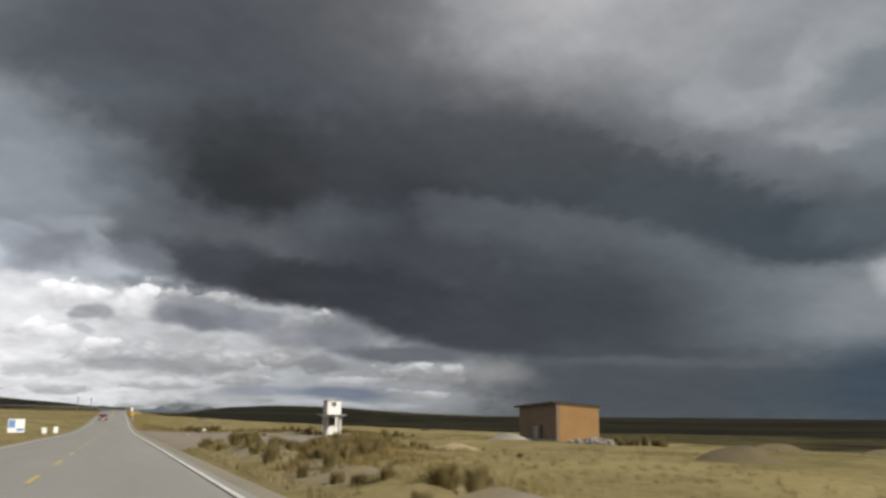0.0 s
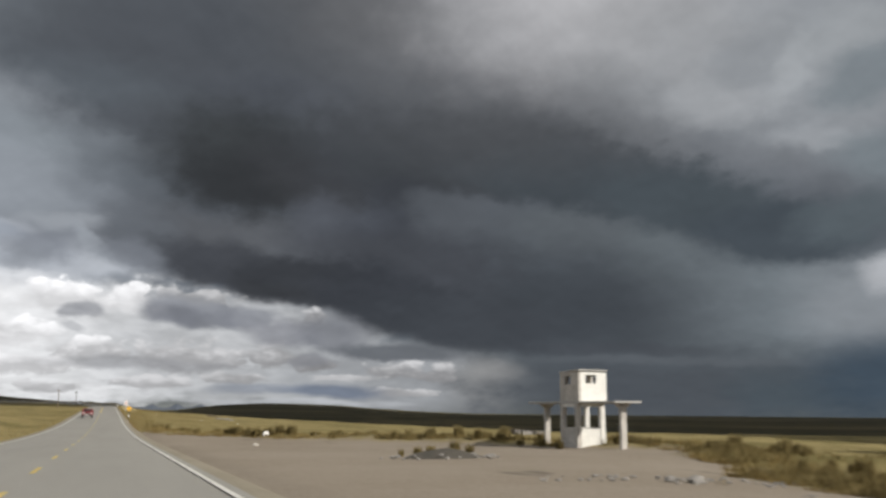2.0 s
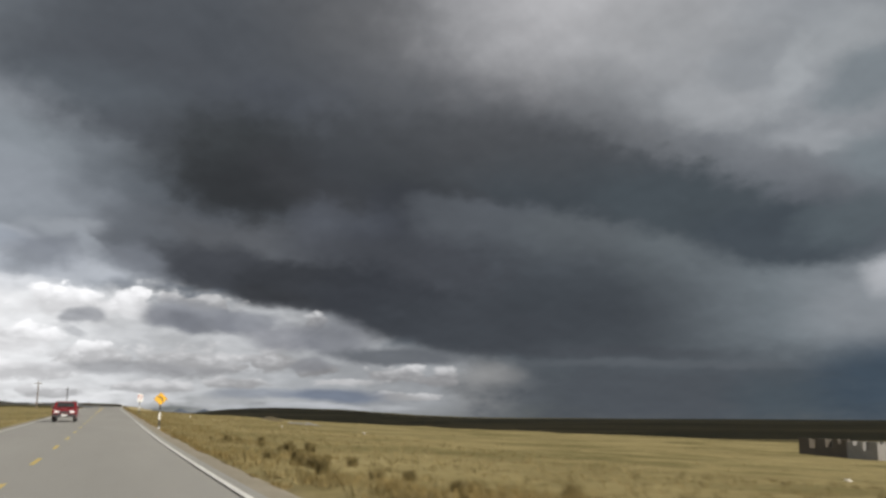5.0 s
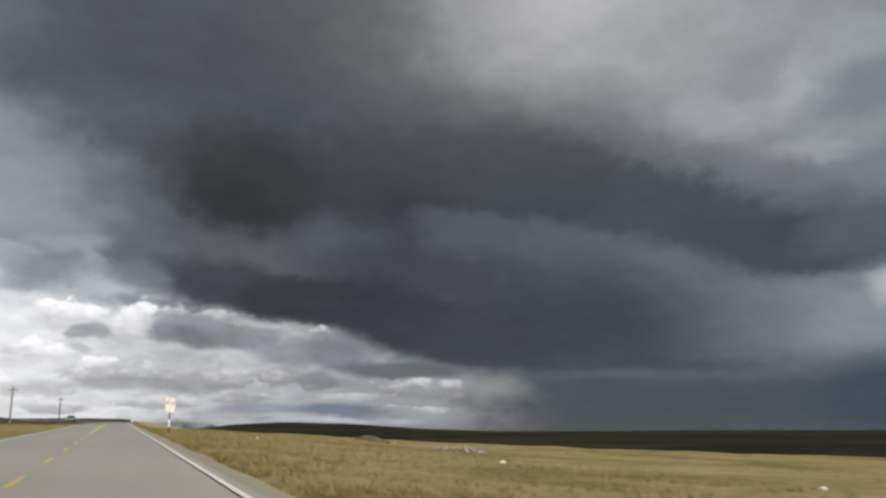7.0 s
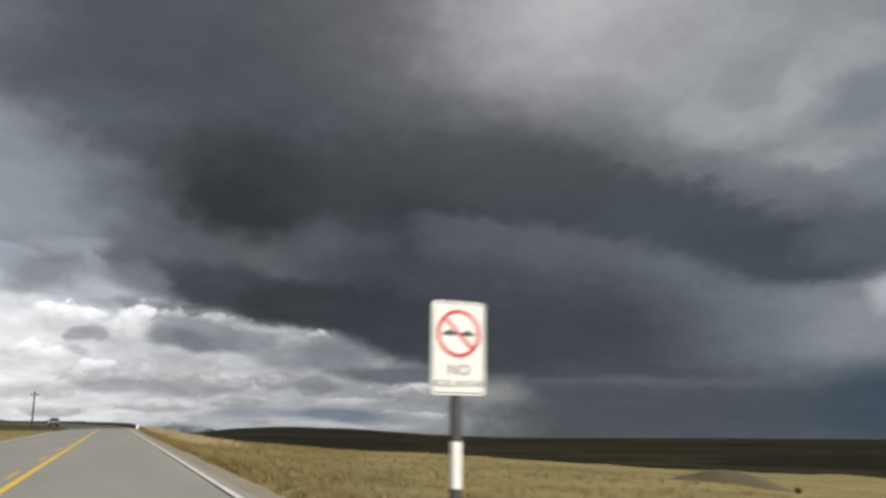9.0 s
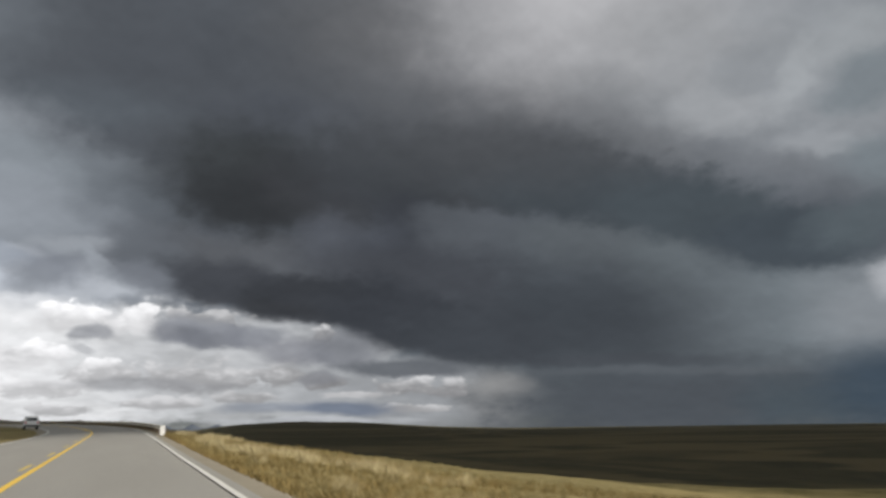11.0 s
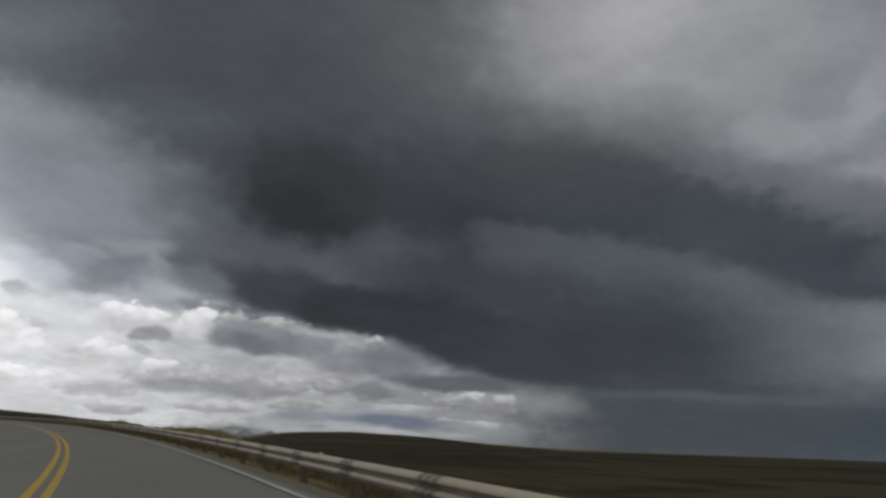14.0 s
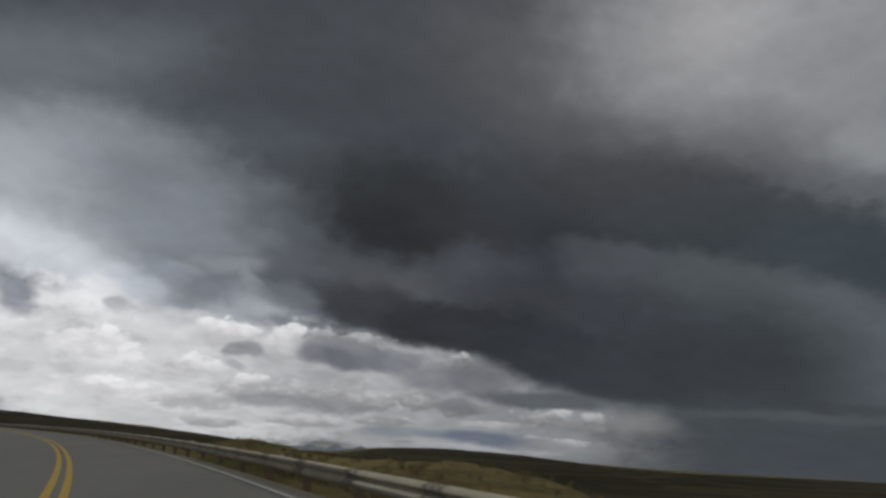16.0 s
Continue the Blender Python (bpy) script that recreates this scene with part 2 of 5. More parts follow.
bank(-1.6, 10.0, 1.9, 0.48, 0.48, -35, 0.80, (0.352, 0.381, 0.423), 0.70)
bank(-4.6, 9.7, 2.5, 1.21, 1.55, -6, 0.90, (0.223, 0.242, 0.279), 0.88)
bank(-5.5, 8.8, 1.4, 0.67, 0.74, 0, 0.90, (0.254, 0.275, 0.309), 0.60)
bank(0.8, 9.4, 2.2, 1.05, 0.98, -20, 0.80, (0.175, 0.191, 0.220), 0.80)
bank(-15.6, 7.9, 1.2, 1.29, 1.29, 7, 0.70, (0.305, 0.328, 0.386), 0.85)
bank(-9.7, 7.9, 0.9, 0.45, 0.45, 6, 0.70, (0.445, 0.456, 0.491), 0.80)
bank(-8.5, 9.3, 2.0, 0.65, 0.78, -12, 1.00, (0.617, 0.665, 0.745), 0.70)
bank(-7.7, 10.5, 1.8, 0.79, 0.92, -10, 0.90, (0.305, 0.342, 0.402), 0.60)
bank(-5.7, 7.5, 3.6, 0.47, 0.53, -4, 0.90, (0.730, 0.745, 0.776), 0.70)
cumulus(-11.0, 5.4, 4.5, 1.73, (0.973, 0.973, 0.991), (1.238, 1.238, 1.258))
cumulus(-9.8, 2.6, 4.9, 1.35, (0.807, 0.807, 0.823), (1.082, 1.082, 1.101))
cumulus(-3.4, 6.7, 3.5, 1.49, (0.776, 0.776, 0.791), (1.120, 1.120, 1.139))
cumulus(0.9, 6.7, 2.5, 1.40, (0.716, 0.716, 0.730), (1.082, 1.082, 1.101))
cumulus(-5.7, 4.4, 3.3, 1.58, (0.716, 0.716, 0.730), (1.082, 1.082, 1.101))
cumulus(-1.3, 3.5, 3.1, 1.09, (0.468, 0.468, 0.479), (1.027, 1.027, 1.045))
cumulus(-4.7, 2.5, 3.8, 0.79, (0.527, 0.527, 0.539), (0.871, 0.871, 0.888))
cumulus(4.3, 3.2, 4.8, 1.34, (0.342, 0.342, 0.352), (0.687, 0.687, 0.701))
cumulus(4.7, 6.9, 3.5, 0.86, (0.314, 0.314, 0.323), (0.617, 0.617, 0.631))
cumulus(12.4, 6.1, 1.2, 0.81, (0.305, 0.305, 0.314), (0.823, 0.823, 0.839))
cumulus(9.2, 3.4, 2.8, 1.29, (0.305, 0.305, 0.314), (0.672, 0.672, 0.687))
cumulus(12.3, 2.8, 2.2, 0.80, (0.254, 0.254, 0.262), (0.445, 0.445, 0.456))
cumulus(17.2, 2.6, 3.1, 0.88, (0.305, 0.305, 0.314), (0.716, 0.716, 0.730))
cumulus(20.6, 2.4, 2.1, 0.88, (0.262, 0.262, 0.270), (0.565, 0.565, 0.578))
cumulus(-3.0, 1.2, 3.5, 0.53, (0.445, 0.445, 0.456), (0.672, 0.672, 0.687))
cumulus(2.7, 1.6, 3.8, 0.62, (0.392, 0.392, 0.402), (0.701, 0.701, 0.716))
cumulus(7.5, 1.9, 3.2, 0.57, (0.352, 0.352, 0.361), (0.644, 0.644, 0.658))
cumulus(18.1, 1.2, 3.8, 0.40, (0.376, 0.376, 0.386), (0.617, 0.617, 0.631))
cumulus(13.9, 2.1, 4.0, 0.33, (0.491, 0.491, 0.503), (0.745, 0.745, 0.761))
bank(23.8, 2.6, 1.7, 0.58, 0.80, 0, 1.10, (0.296, 0.296, 0.296), 0.50)
bank(-2.5, 5.7, 0.9, 0.48, 0.37, 2, 0.70, (0.342, 0.352, 0.381), 0.85)
bank(-1.6, 5.9, 0.8, 0.51, 0.44, -10, 0.70, (0.352, 0.361, 0.392), 0.80)
bank(-2.3, 4.8, 0.8, 0.27, 0.27, -13, 0.60, (0.434, 0.445, 0.468), 0.70)
bank(3.2, 6.0, 2.2, 0.85, 0.78, -6, 0.60, (0.216, 0.227, 0.258), 0.90)
bank(5.6, 5.8, 2.8, 0.93, 0.79, 2, 0.60, (0.184, 0.195, 0.223), 0.92)
bank(7.5, 5.7, 1.8, 0.65, 0.72, -4, 0.70, (0.209, 0.220, 0.250), 0.85)
bank(4.3, 6.6, 2.1, 0.50, 0.50, -6, 0.90, (0.305, 0.319, 0.352), 0.60)
bank(8.5, 5.9, 1.5, 0.65, 0.72, 0, 0.50, (0.254, 0.266, 0.296), 0.85)
bank(10.4, 4.9, 2.6, 0.94, 0.94, -4, 0.70, (0.262, 0.270, 0.301), 0.85)
bank(13.5, 4.7, 2.3, 1.61, 1.10, -6, 0.80, (0.181, 0.191, 0.216), 0.85)
bank(17.6, 3.7, 4.4, 0.66, 0.55, -2, 0.55, (0.125, 0.136, 0.153), 0.92)
bank(12.0, 3.1, 1.7, 0.51, 0.47, 0, 0.60, (0.238, 0.246, 0.270), 0.80)
bank(1.8, 2.7, 5.5, 0.42, 0.38, -1, 0.70, (0.332, 0.337, 0.356), 0.70)
bank(13.4, 1.2, 3.6, 0.47, 0.43, -1, 0.80, (0.156, 0.188, 0.250), 0.88)
bank(8.2, 1.3, 2.5, 0.35, 0.35, 0, 0.80, (0.254, 0.283, 0.337), 0.70)
bank(11.8, 0.5, 6.6, 0.18, 0.18, 0, 0.80, (0.503, 0.521, 0.552), 0.70)
# end of the banks

# lit tops and grey undersides of the billows, strongest in the low bright cumulus
curl = wvec("ADD", flow, wvec("MULTIPLY", fine, (0.9, 0.7, 0.0)))


def billow(offset):
    n = wt.nodes.new("ShaderNodeTexVoronoi")
    n.feature = "SMOOTH_F1"
    wt.links.new(wvec("ADD", curl, offset), n.inputs["Vector"])
    n.inputs["Scale"].default_value, n.inputs["Smoothness"].default_value = 0.42, 0.6
    n.inputs["Detail"].default_value, n.inputs["Roughness"].default_value = 3.0, 0.5
    return n.outputs["Distance"]


relief = wmath("SUBTRACT", billow((0.05, 0.40, 0.0)), billow((0.0, 0.0, 0.0)))
left = wmath("MULTIPLY", wramp(az, 27.0, 14.0), wramp(el, 11.0, 7.0))
layers = wt.nodes.new("ShaderNodeCombineXYZ")
split = wt.nodes.new("ShaderNodeSeparateXYZ")
wt.links.new(curl, split.inputs[0])
wt.links.new(wmath("MULTIPLY", split.outputs[0], 0.62), layers.inputs[0])
wt.links.new(split.outputs[1], layers.inputs[1])
body = wramp(wnoise(layers.outputs[0], 0.62, 5.0, 0.5), 0.44, 0.56)
above = wramp(wnoise(wvec("ADD", layers.outputs[0], (0.0, 0.45, 0.0)), 0.62, 5.0, 0.5), 0.44, 0.56)
lit_rim = wmath("MULTIPLY", body, wmath("SUBTRACT", 1.0, above))
puffs = wmath("ADD", wmath("MULTIPLY", body, -0.12), wmath("MULTIPLY", lit_rim, 0.14))
tone = wt.nodes.new("ShaderNodeRGBToBW")
wt.links.new(sky[0], tone.inputs[0])
puffs = wmath("MULTIPLY", puffs, wramp(tone.outputs[0], 0.18, 0.42))
gain = wmath("ADD", wmath("ADD", 1.0, wmath("MULTIPLY", left, puffs)), wmath("MULTIPLY", relief, wmath("ADD", 0.17, wmath("MULTIPLY", left, 0.15))))
grain = wmath("ADD", 0.86, wmath("MULTIPLY", wnoise(flow, 0.30, 5.0, 0.55), 0.28))
shade = wmath("MULTIPLY", gain, grain)
tint = wt.nodes.new("ShaderNodeCombineXYZ")
for i in range(3):
    wt.links.new(shade, tint.inputs[i])
out = wmix(1.0, sky[0], tint.outputs[0], "MULTIPLY")
back = wn("ShaderNodeBackground", Strength=1.0)
wt.links.new(out, back.inputs["Color"])
wt.links.new(back.outputs[0], wt.nodes.new("ShaderNodeOutputWorld").inputs[0])

sun_data = bpy.data.lights.new("sun", "SUN")
sun_data.energy, sun_data.angle, sun_data.color = 4.5, radians(0.6), (1.0, 0.94, 0.84)
sun = new("sun", sun_data)
TO_SUN = Vector((math.sin(radians(SUN_AZ)) * math.cos(radians(SUN_EL)), math.cos(radians(SUN_AZ)) * math.cos(radians(SUN_EL)), math.sin(radians(SUN_EL))))
sun.matrix_world = look(tuple(TO_SUN * 900), (0, 0, 0))


# ---------------------------------------------------------------- materials
def material(name, build, rough=0.8, metallic=0.0):
    mat = bpy.data.materials.new(name)
    mat.use_nodes = True
    t = mat.node_tree
    bsdf = t.nodes["Principled BSDF"]
    bsdf.inputs["Roughness"].default_value = rough
    bsdf.inputs["Metallic"].default_value = metallic
    build(t, bsdf)
    return mat


def coords(t, scale=(1, 1, 1), kind="Object"):
    m = t.nodes.new("ShaderNodeMapping")
    m.inputs["Scale"].default_value = scale
    t.links.new(t.nodes.new("ShaderNodeTexCoord").outputs[kind], m.inputs["Vector"])
    return m.outputs[0]


def noisy(t, vec, scale, detail=5.0, rough=0.6):
    n = t.nodes.new("ShaderNodeTexNoise")
    n.inputs["Scale"].default_value, n.inputs["Detail"].default_value, n.inputs["Roughness"].default_value = scale, detail, rough
    t.links.new(vec, n.inputs["Vector"])
    return n.outputs["Fac"]


def ramp(t, fac, *stops):
    r = t.nodes.new("ShaderNodeValToRGB")
    while len(r.color_ramp.elements) < len(stops):
        r.color_ramp.elements.new(0.5)
    for e, (pos, col) in zip(r.color_ramp.elements, stops):
        e.position, e.color = pos, (*col, 1)
    t.links.new(fac, r.inputs[0])
    return r.outputs[0]


def blend(t, fac, a, b, mode="MIX"):
    n = t.nodes.new("ShaderNodeMix")
    n.data_type, n.blend_type = "RGBA", mode
    for i, v in ((0, fac), (6, a), (7, b)):
        if isinstance(v, (int, float)):
            n.inputs[i].default_value = v
        elif isinstance(v, tuple):
            n.inputs[i].default_value = (*v, 1)
        else:
            t.links.new(v, n.inputs[i])
    return n.outputs[2]


def bump(t, bsdf, height, strength, distance):
    b = t.nodes.new("ShaderNodeBump")
    b.inputs["Strength"].default_value, b.inputs["Distance"].default_value = strength, distance
    t.links.new(height, b.inputs["Height"])
    t.links.new(b.outputs[0], bsdf.inputs["Normal"])


def two_tone(name, a, b, big, small, rough=0.85, relief=0.4, depth=0.02, c=None, metallic=0.0):
    """A surface that varies between colours a and b at two scales (metres)."""
    def build(t, bsdf):
        v = coords(t)
        wide, near = noisy(t, v, 1 / big, 4.0), noisy(t, v, 1 / small, 6.0, 0.65)
        col = ramp(t, wide, (0.32, a), (0.68, b))
        col = blend(t, 0.55, col, ramp(t, near, (0.3, a), (0.7, c or b)))
        t.links.new(col, bsdf.inputs["Base Color"])
        bump(t, bsdf, near, relief, depth)
    return material(name, build, rough, metallic)


def build_asphalt(t, bsdf):
    v = coords(t)
    grit = noisy(t, v, 60, 3.0, 0.7)
    patch = noisy(t, coords(t, (0.5, 0.06, 1)), 1.0, 5.0)
    col = ramp(t, patch, (0.3, (0.26, 0.252, 0.234)), (0.7, (0.32, 0.310, 0.288)))
    col = blend(t, 0.35, col, ramp(t, grit, (0.3, (0.12, 0.118, 0.112)), (0.7, (0.36, 0.35, 0.33))), "MIX")
    t.links.new(col, bsdf.inputs["Base Color"])
    bump(t, bsdf, grit, 0.25, 0.006)


ASPHALT = material("asphalt", build_asphalt, 0.85)
GRAVEL = two_tone("gravel", (0.22, 0.198, 0.165), (0.33, 0.30, 0.25), 5.0, 0.12, 0.95, 0.5, 0.02)
SHOULDER = two_tone("dirt_shoulder", (0.19, 0.165, 0.12), (0.30, 0.268, 0.21), 3.0, 0.12, 0.95, 0.5, 0.02)
WHITE_LINE = two_tone("worn_white_paint", (0.50, 0.49, 0.47), (0.78, 0.77, 0.74), 2.0, 0.08, 0.7, 0.1, 0.003)
FADED_YELLOW = two_tone("faded_yellow_paint", (0.40, 0.32, 0.13), (0.62, 0.45, 0.12), 2.0, 0.08, 0.7, 0.1, 0.003)
YELLOW_LINE = two_tone("worn_yellow_paint", (0.64, 0.41, 0.045), (0.82, 0.56, 0.085), 2.0, 0.08, 0.7, 0.1, 0.003)


def layer_of(t, name):
    n = t.nodes.new("ShaderNodeAttribute")
    n.attribute_name = name
    return n.outputs["Fac"]


def build_field(t, bsdf):
    v = coords(t)
    wide = noisy(t, v, 1 / 45.0, 4.0)
    mid = noisy(t, v, 1 / 6.0, 5.0, 0.65)
    near = noisy(t, v, 1 / 0.5, 6.0, 0.7)
    straw = ramp(t, wide, (0.32, (0.16, 0.128, 0.054)), (0.50, (0.30, 0.245, 0.118)), (0.66, (0.125, 0.108, 0.044)))
    col = blend(t, 0.5, straw, ramp(t, mid, (0.3, (0.085, 0.072, 0.030)), (0.52, (0.24, 0.195, 0.088)), (0.75, (0.37, 0.305, 0.155))))
    col = blend(t, 0.3, col, ramp(t, near, (0.3, (0.10, 0.085, 0.036)), (0.7, (0.42, 0.35, 0.185))))
    moist = noisy(t, coords(t, (1 / 22.0, 1 / 13.0, 1)), 1.0, 5.0, 0.62)
    col = blend(t, ramp(t, moist, (0.50, (0, 0, 0)), (0.62, (0.72, 0.72, 0.72))), col, ramp(t, near, (0.35, (0.070, 0.062, 0.024)), (0.65, (0.155, 0.135, 0.055))))
    # Heath colours, darkened further to stand in for cloud shade.
    shaded_heath = blend(t, 0.5, ramp(t, mid, (0.3, (0.028, 0.028, 0.019)), (0.6, (0.058, 0.053, 0.032)), (0.8, (0.10, 0.085, 0.049))), ramp(t, wide, (0.35, (0.034, 0.034, 0.021)), (0.52, (0.066, 0.056, 0.032)), (0.68, (0.046, 0.045, 0.026))))
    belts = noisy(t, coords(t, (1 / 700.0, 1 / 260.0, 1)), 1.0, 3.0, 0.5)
    shaded_heath = blend(t, ramp(t, belts, (0.47, (0, 0, 0)), (0.58, (0.75, 0.75, 0.75))), shaded_heath, (0.115, 0.095, 0.052))
    col = blend(t, layer_of(t, "shaded_heath"), col, shaded_heath)
    stones = noisy(t, v, 1 / 0.12, 6.0, 0.7)
    dirt = blend(t, 0.45, ramp(t, noisy(t, v, 1 / 8.0, 5.0), (0.32, (0.225, 0.19, 0.152)), (0.68, (0.315, 0.272, 0.228))), ramp(t, stones, (0.3, (0.16, 0.135, 0.105)), (0.7, (0.37, 0.325, 0.275))))
    oil = ramp(t, noisy(t, coords(t, (0.35, 0.16, 1)), 1.0, 3.0), (0.66, (0, 0, 0)), (0.74, (1, 1, 1)))
    dirt = blend(t, oil, dirt, (0.125, 0.108, 0.092))
    col = blend(t, layer_of(t, "dirt"), col, dirt)
    t.links.new(col, bsdf.inputs["Base Color"])
    both = t.nodes.new("ShaderNodeMath")
    both.operation = "ADD"
    t.links.new(mid, both.inputs[0])
    t.links.new(near, both.inputs[1])
    bump(t, bsdf, both.outputs[0], 0.5, 0.08)


FIELD = material("dry_grass", build_field, 0.95)
FIELD.node_tree.nodes["Principled BSDF"].inputs["Specular IOR Level"].default_value = 0.05
ADOBE = two_tone("ochre_adobe", (0.20, 0.112, 0.041), (0.285, 0.165, 0.062), 1.6, 0.10, 0.95, 0.3, 0.01)
# Darker brick for the road wall, its sunless shade put into the colour.
SHADED_ADOBE = two_tone("shaded_mud_brick", (0.125, 0.088, 0.058), (0.19, 0.135, 0.09), 1.2, 0.12, 0.95, 0.4, 0.015)
DARK_ADOBE = two_tone("dark_adobe", (0.07, 0.06, 0.046), (0.11, 0.09, 0.07), 1.2, 0.15, 0.95, 0.3, 0.01)
PALE_PLASTER = two_tone("pale_plaster", (0.17, 0.16, 0.15), (0.27, 0.255, 0.235), 1.2, 0.15, 0.9, 0.2, 0.006)
# Stains plus painted shade, for the lookout's road-facing sides and canopy posts.
GRIMY_SHADED_WASH = two_tone("grimy_shaded_whitewash", (0.27, 0.245, 0.22), (0.60, 0.575, 0.54), 0.55, 0.12, 0.88, 0.25, 0.006)
DARK_TIN = two_tone("dark_rusted_tin", (0.045, 0.038, 0.032), (0.095, 0.080, 0.066), 0.8, 0.1, 0.6, 0.2, 0.003, metallic=0.3)
CHAR = two_tone("charred_rubbish", (0.030, 0.028, 0.025), (0.085, 0.075, 0.062), 0.5, 0.08, 0.9, 0.5, 0.02)
WHITEWASH = two_tone("stained_whitewash", (0.56, 0.55, 0.52), (0.80, 0.79, 0.76), 0.9, 0.12, 0.85, 0.2, 0.005)
CONCRETE = two_tone("grey_concrete", (0.30, 0.29, 0.28), (0.42, 0.41, 0.39), 0.8, 0.06, 0.9, 0.25, 0.004)
OLD_WOOD = two_tone("weathered_wood", (0.10, 0.075, 0.055), (0.17, 0.13, 0.095), 0.6, 0.04, 0.85, 0.3, 0.003)
PALE_WOOD = two_tone("bleached_wood", (0.30, 0.29, 0.28), (0.42, 0.41, 0.40), 0.6, 0.04, 0.85, 0.3, 0.003)
DARK = two_tone("dark_hollow", (0.02, 0.018, 0.016), (0.035, 0.03, 0.028), 0.5, 0.1, 0.9, 0.1, 0.002)
STONE = two_tone("grey_field_stone", (0.17, 0.16, 0.15), (0.30, 0.285, 0.265), 0.7, 0.06, 0.9, 0.4, 0.01)
PALE_STONE = two_tone("pale_field_stone", (0.48, 0.45, 0.40), (0.62, 0.59, 0.53), 0.5, 0.06, 0.9, 0.4, 0.01)
EARTH = two_tone("tan_earth", (0.30, 0.23, 0.13), (0.42, 0.335, 0.20), 1.6, 0.15, 0.95, 0.6, 0.05)
TURF = two_tone("dark_turf", (0.075, 0.060, 0.030), (0.13, 0.10, 0.05), 1.6, 0.2, 0.95, 0.6, 0.05)
WHITE_PAINT = two_tone("scuffed_white_paint", (0.66, 0.65, 0.62), (0.82, 0.81, 0.79), 0.3, 0.03, 0.6, 0.1, 0.002)
BLACK_PAINT = two_tone("worn_black_paint", (0.022, 0.022, 0.024), (0.045, 0.044, 0.045), 0.3, 0.03, 0.55, 0.1, 0.002)
BLUE_PAINT = two_tone("faded_blue_paint", (0.10, 0.20, 0.42), (0.16, 0.27, 0.50), 0.3, 0.05, 0.6, 0.1, 0.002)
SIGN_YELLOW = two_tone("sign_yellow", (0.72, 0.38, 0.015), (0.80, 0.44, 0.025), 0.3, 0.05, 0.45, 0.05, 0.001)
SIGN_RED = two_tone("sign_red", (0.45, 0.035, 0.04), (0.55, 0.06, 0.06), 0.3, 0.05, 0.45, 0.05, 0.001)
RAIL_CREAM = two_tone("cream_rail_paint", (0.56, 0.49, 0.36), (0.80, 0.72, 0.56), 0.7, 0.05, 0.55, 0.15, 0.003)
RAIL_MUD_SHADE = two_tone("muddy_shaded_rail", (0.16, 0.13, 0.095), (0.34, 0.30, 0.235), 0.5, 0.06, 0.7, 0.2, 0.004)
RUST = two_tone("rusty_steel", (0.11, 0.075, 0.05), (0.20, 0.15, 0.11), 0.4, 0.05, 0.8, 0.3, 0.004, metallic=0.3)
RUBBER = two_tone("tyre_rubber", (0.018, 0.018, 0.018), (0.035, 0.035, 0.034), 0.2, 0.03, 0.8, 0.2, 0.003)
CHROME = two_tone("dull_alloy", (0.45, 0.45, 0.46), (0.60, 0.60, 0.61), 0.2, 0.03, 0.35, 0.05, 0.002, metallic=0.9)
CAR_RED = two_tone("dark_red_car_paint", (0.13, 0.010, 0.015), (0.18, 0.015, 0.02), 1.0, 0.1, 0.25, 0.02, 0.001)
CAR_WHITE = two_tone("white_car_paint", (0.72, 0.72, 0.72), (0.80, 0.80, 0.80), 1.0, 0.1, 0.25, 0.02, 0.001)
CAR_GLASS = two_tone("dark_car_glass", (0.015, 0.018, 0.02), (0.025, 0.028, 0.03), 1.0, 0.2, 0.05, 0.0, 0.001)
LAMP_LENS = two_tone("lamp_lens", (0.70, 0.70, 0.70), (0.82, 0.82, 0.82), 0.2, 0.03, 0.15, 0.05, 0.001)


def blade_material(name, *tones):
    def build(t, bsdf):
        rnd = t.nodes.new("ShaderNodeNewGeometry").outputs["Random Per Island"]
        stops = [((i + 0.5) / len(tones), c) for i, c in enumerate(tones)]
        col = blend(t, 0.35, ramp(t, rnd, *stops), ramp(t, noisy(t, coords(t), 0.5, 3.0), (0.35, tones[0]), (0.65, tones[-1])))
        t.links.new(col, bsdf.inputs["Base Color"])
        bsdf.inputs["Specular IOR Level"].default_value = 0.15
    return material(name, build, 0.8)


STRAW = blade_material("straw_blades", (0.115, 0.094, 0.040), (0.21, 0.17, 0.078), (0.35, 0.285, 0.14))
GOLD = blade_material("golden_blades", (0.24, 0.19, 0.10), (0.42, 0.35, 0.19), (0.58, 0.50, 0.30))
OLIVE = blade_material("olive_blades", (0.10, 0.078, 0.03), (0.18, 0.132, 0.052), (0.30, 0.22, 0.09))
TUSSOCK = blade_material("tussock_blades", (0.055, 0.043, 0.017), (0.125, 0.098, 0.038), (0.29, 0.225, 0.098))
BROWN_GRASS = blade_material("dull_brown_blades", (0.07, 0.055, 0.03), (0.14, 0.11, 0.055), (0.24, 0.19, 0.10))
# Blue-grey of distant haze is painted into the rock colour.
PEAK = two_tone("haze_tinted_rock", (0.072, 0.088, 0.115), (0.10, 0.118, 0.148), 90.0, 30.0, 0.95, 0.0, 2.0)


def build_vapour(t, bsdf):
    thin = t.nodes.new("ShaderNodeBsdfTranslucent")
    t.links.new(ramp(t, noisy(t, coords(t), 1 / 300.0, 4.0), (0.3, (0.48, 0.48, 0.47)), (0.7, (0.62, 0.62, 0.61))), thin.inputs["Color"])
    t.links.new(thin.outputs[0], t.nodes["Material Output"].inputs["Surface"])


CLOUD = material("cloud_vapour", build_vapour, 1.0)


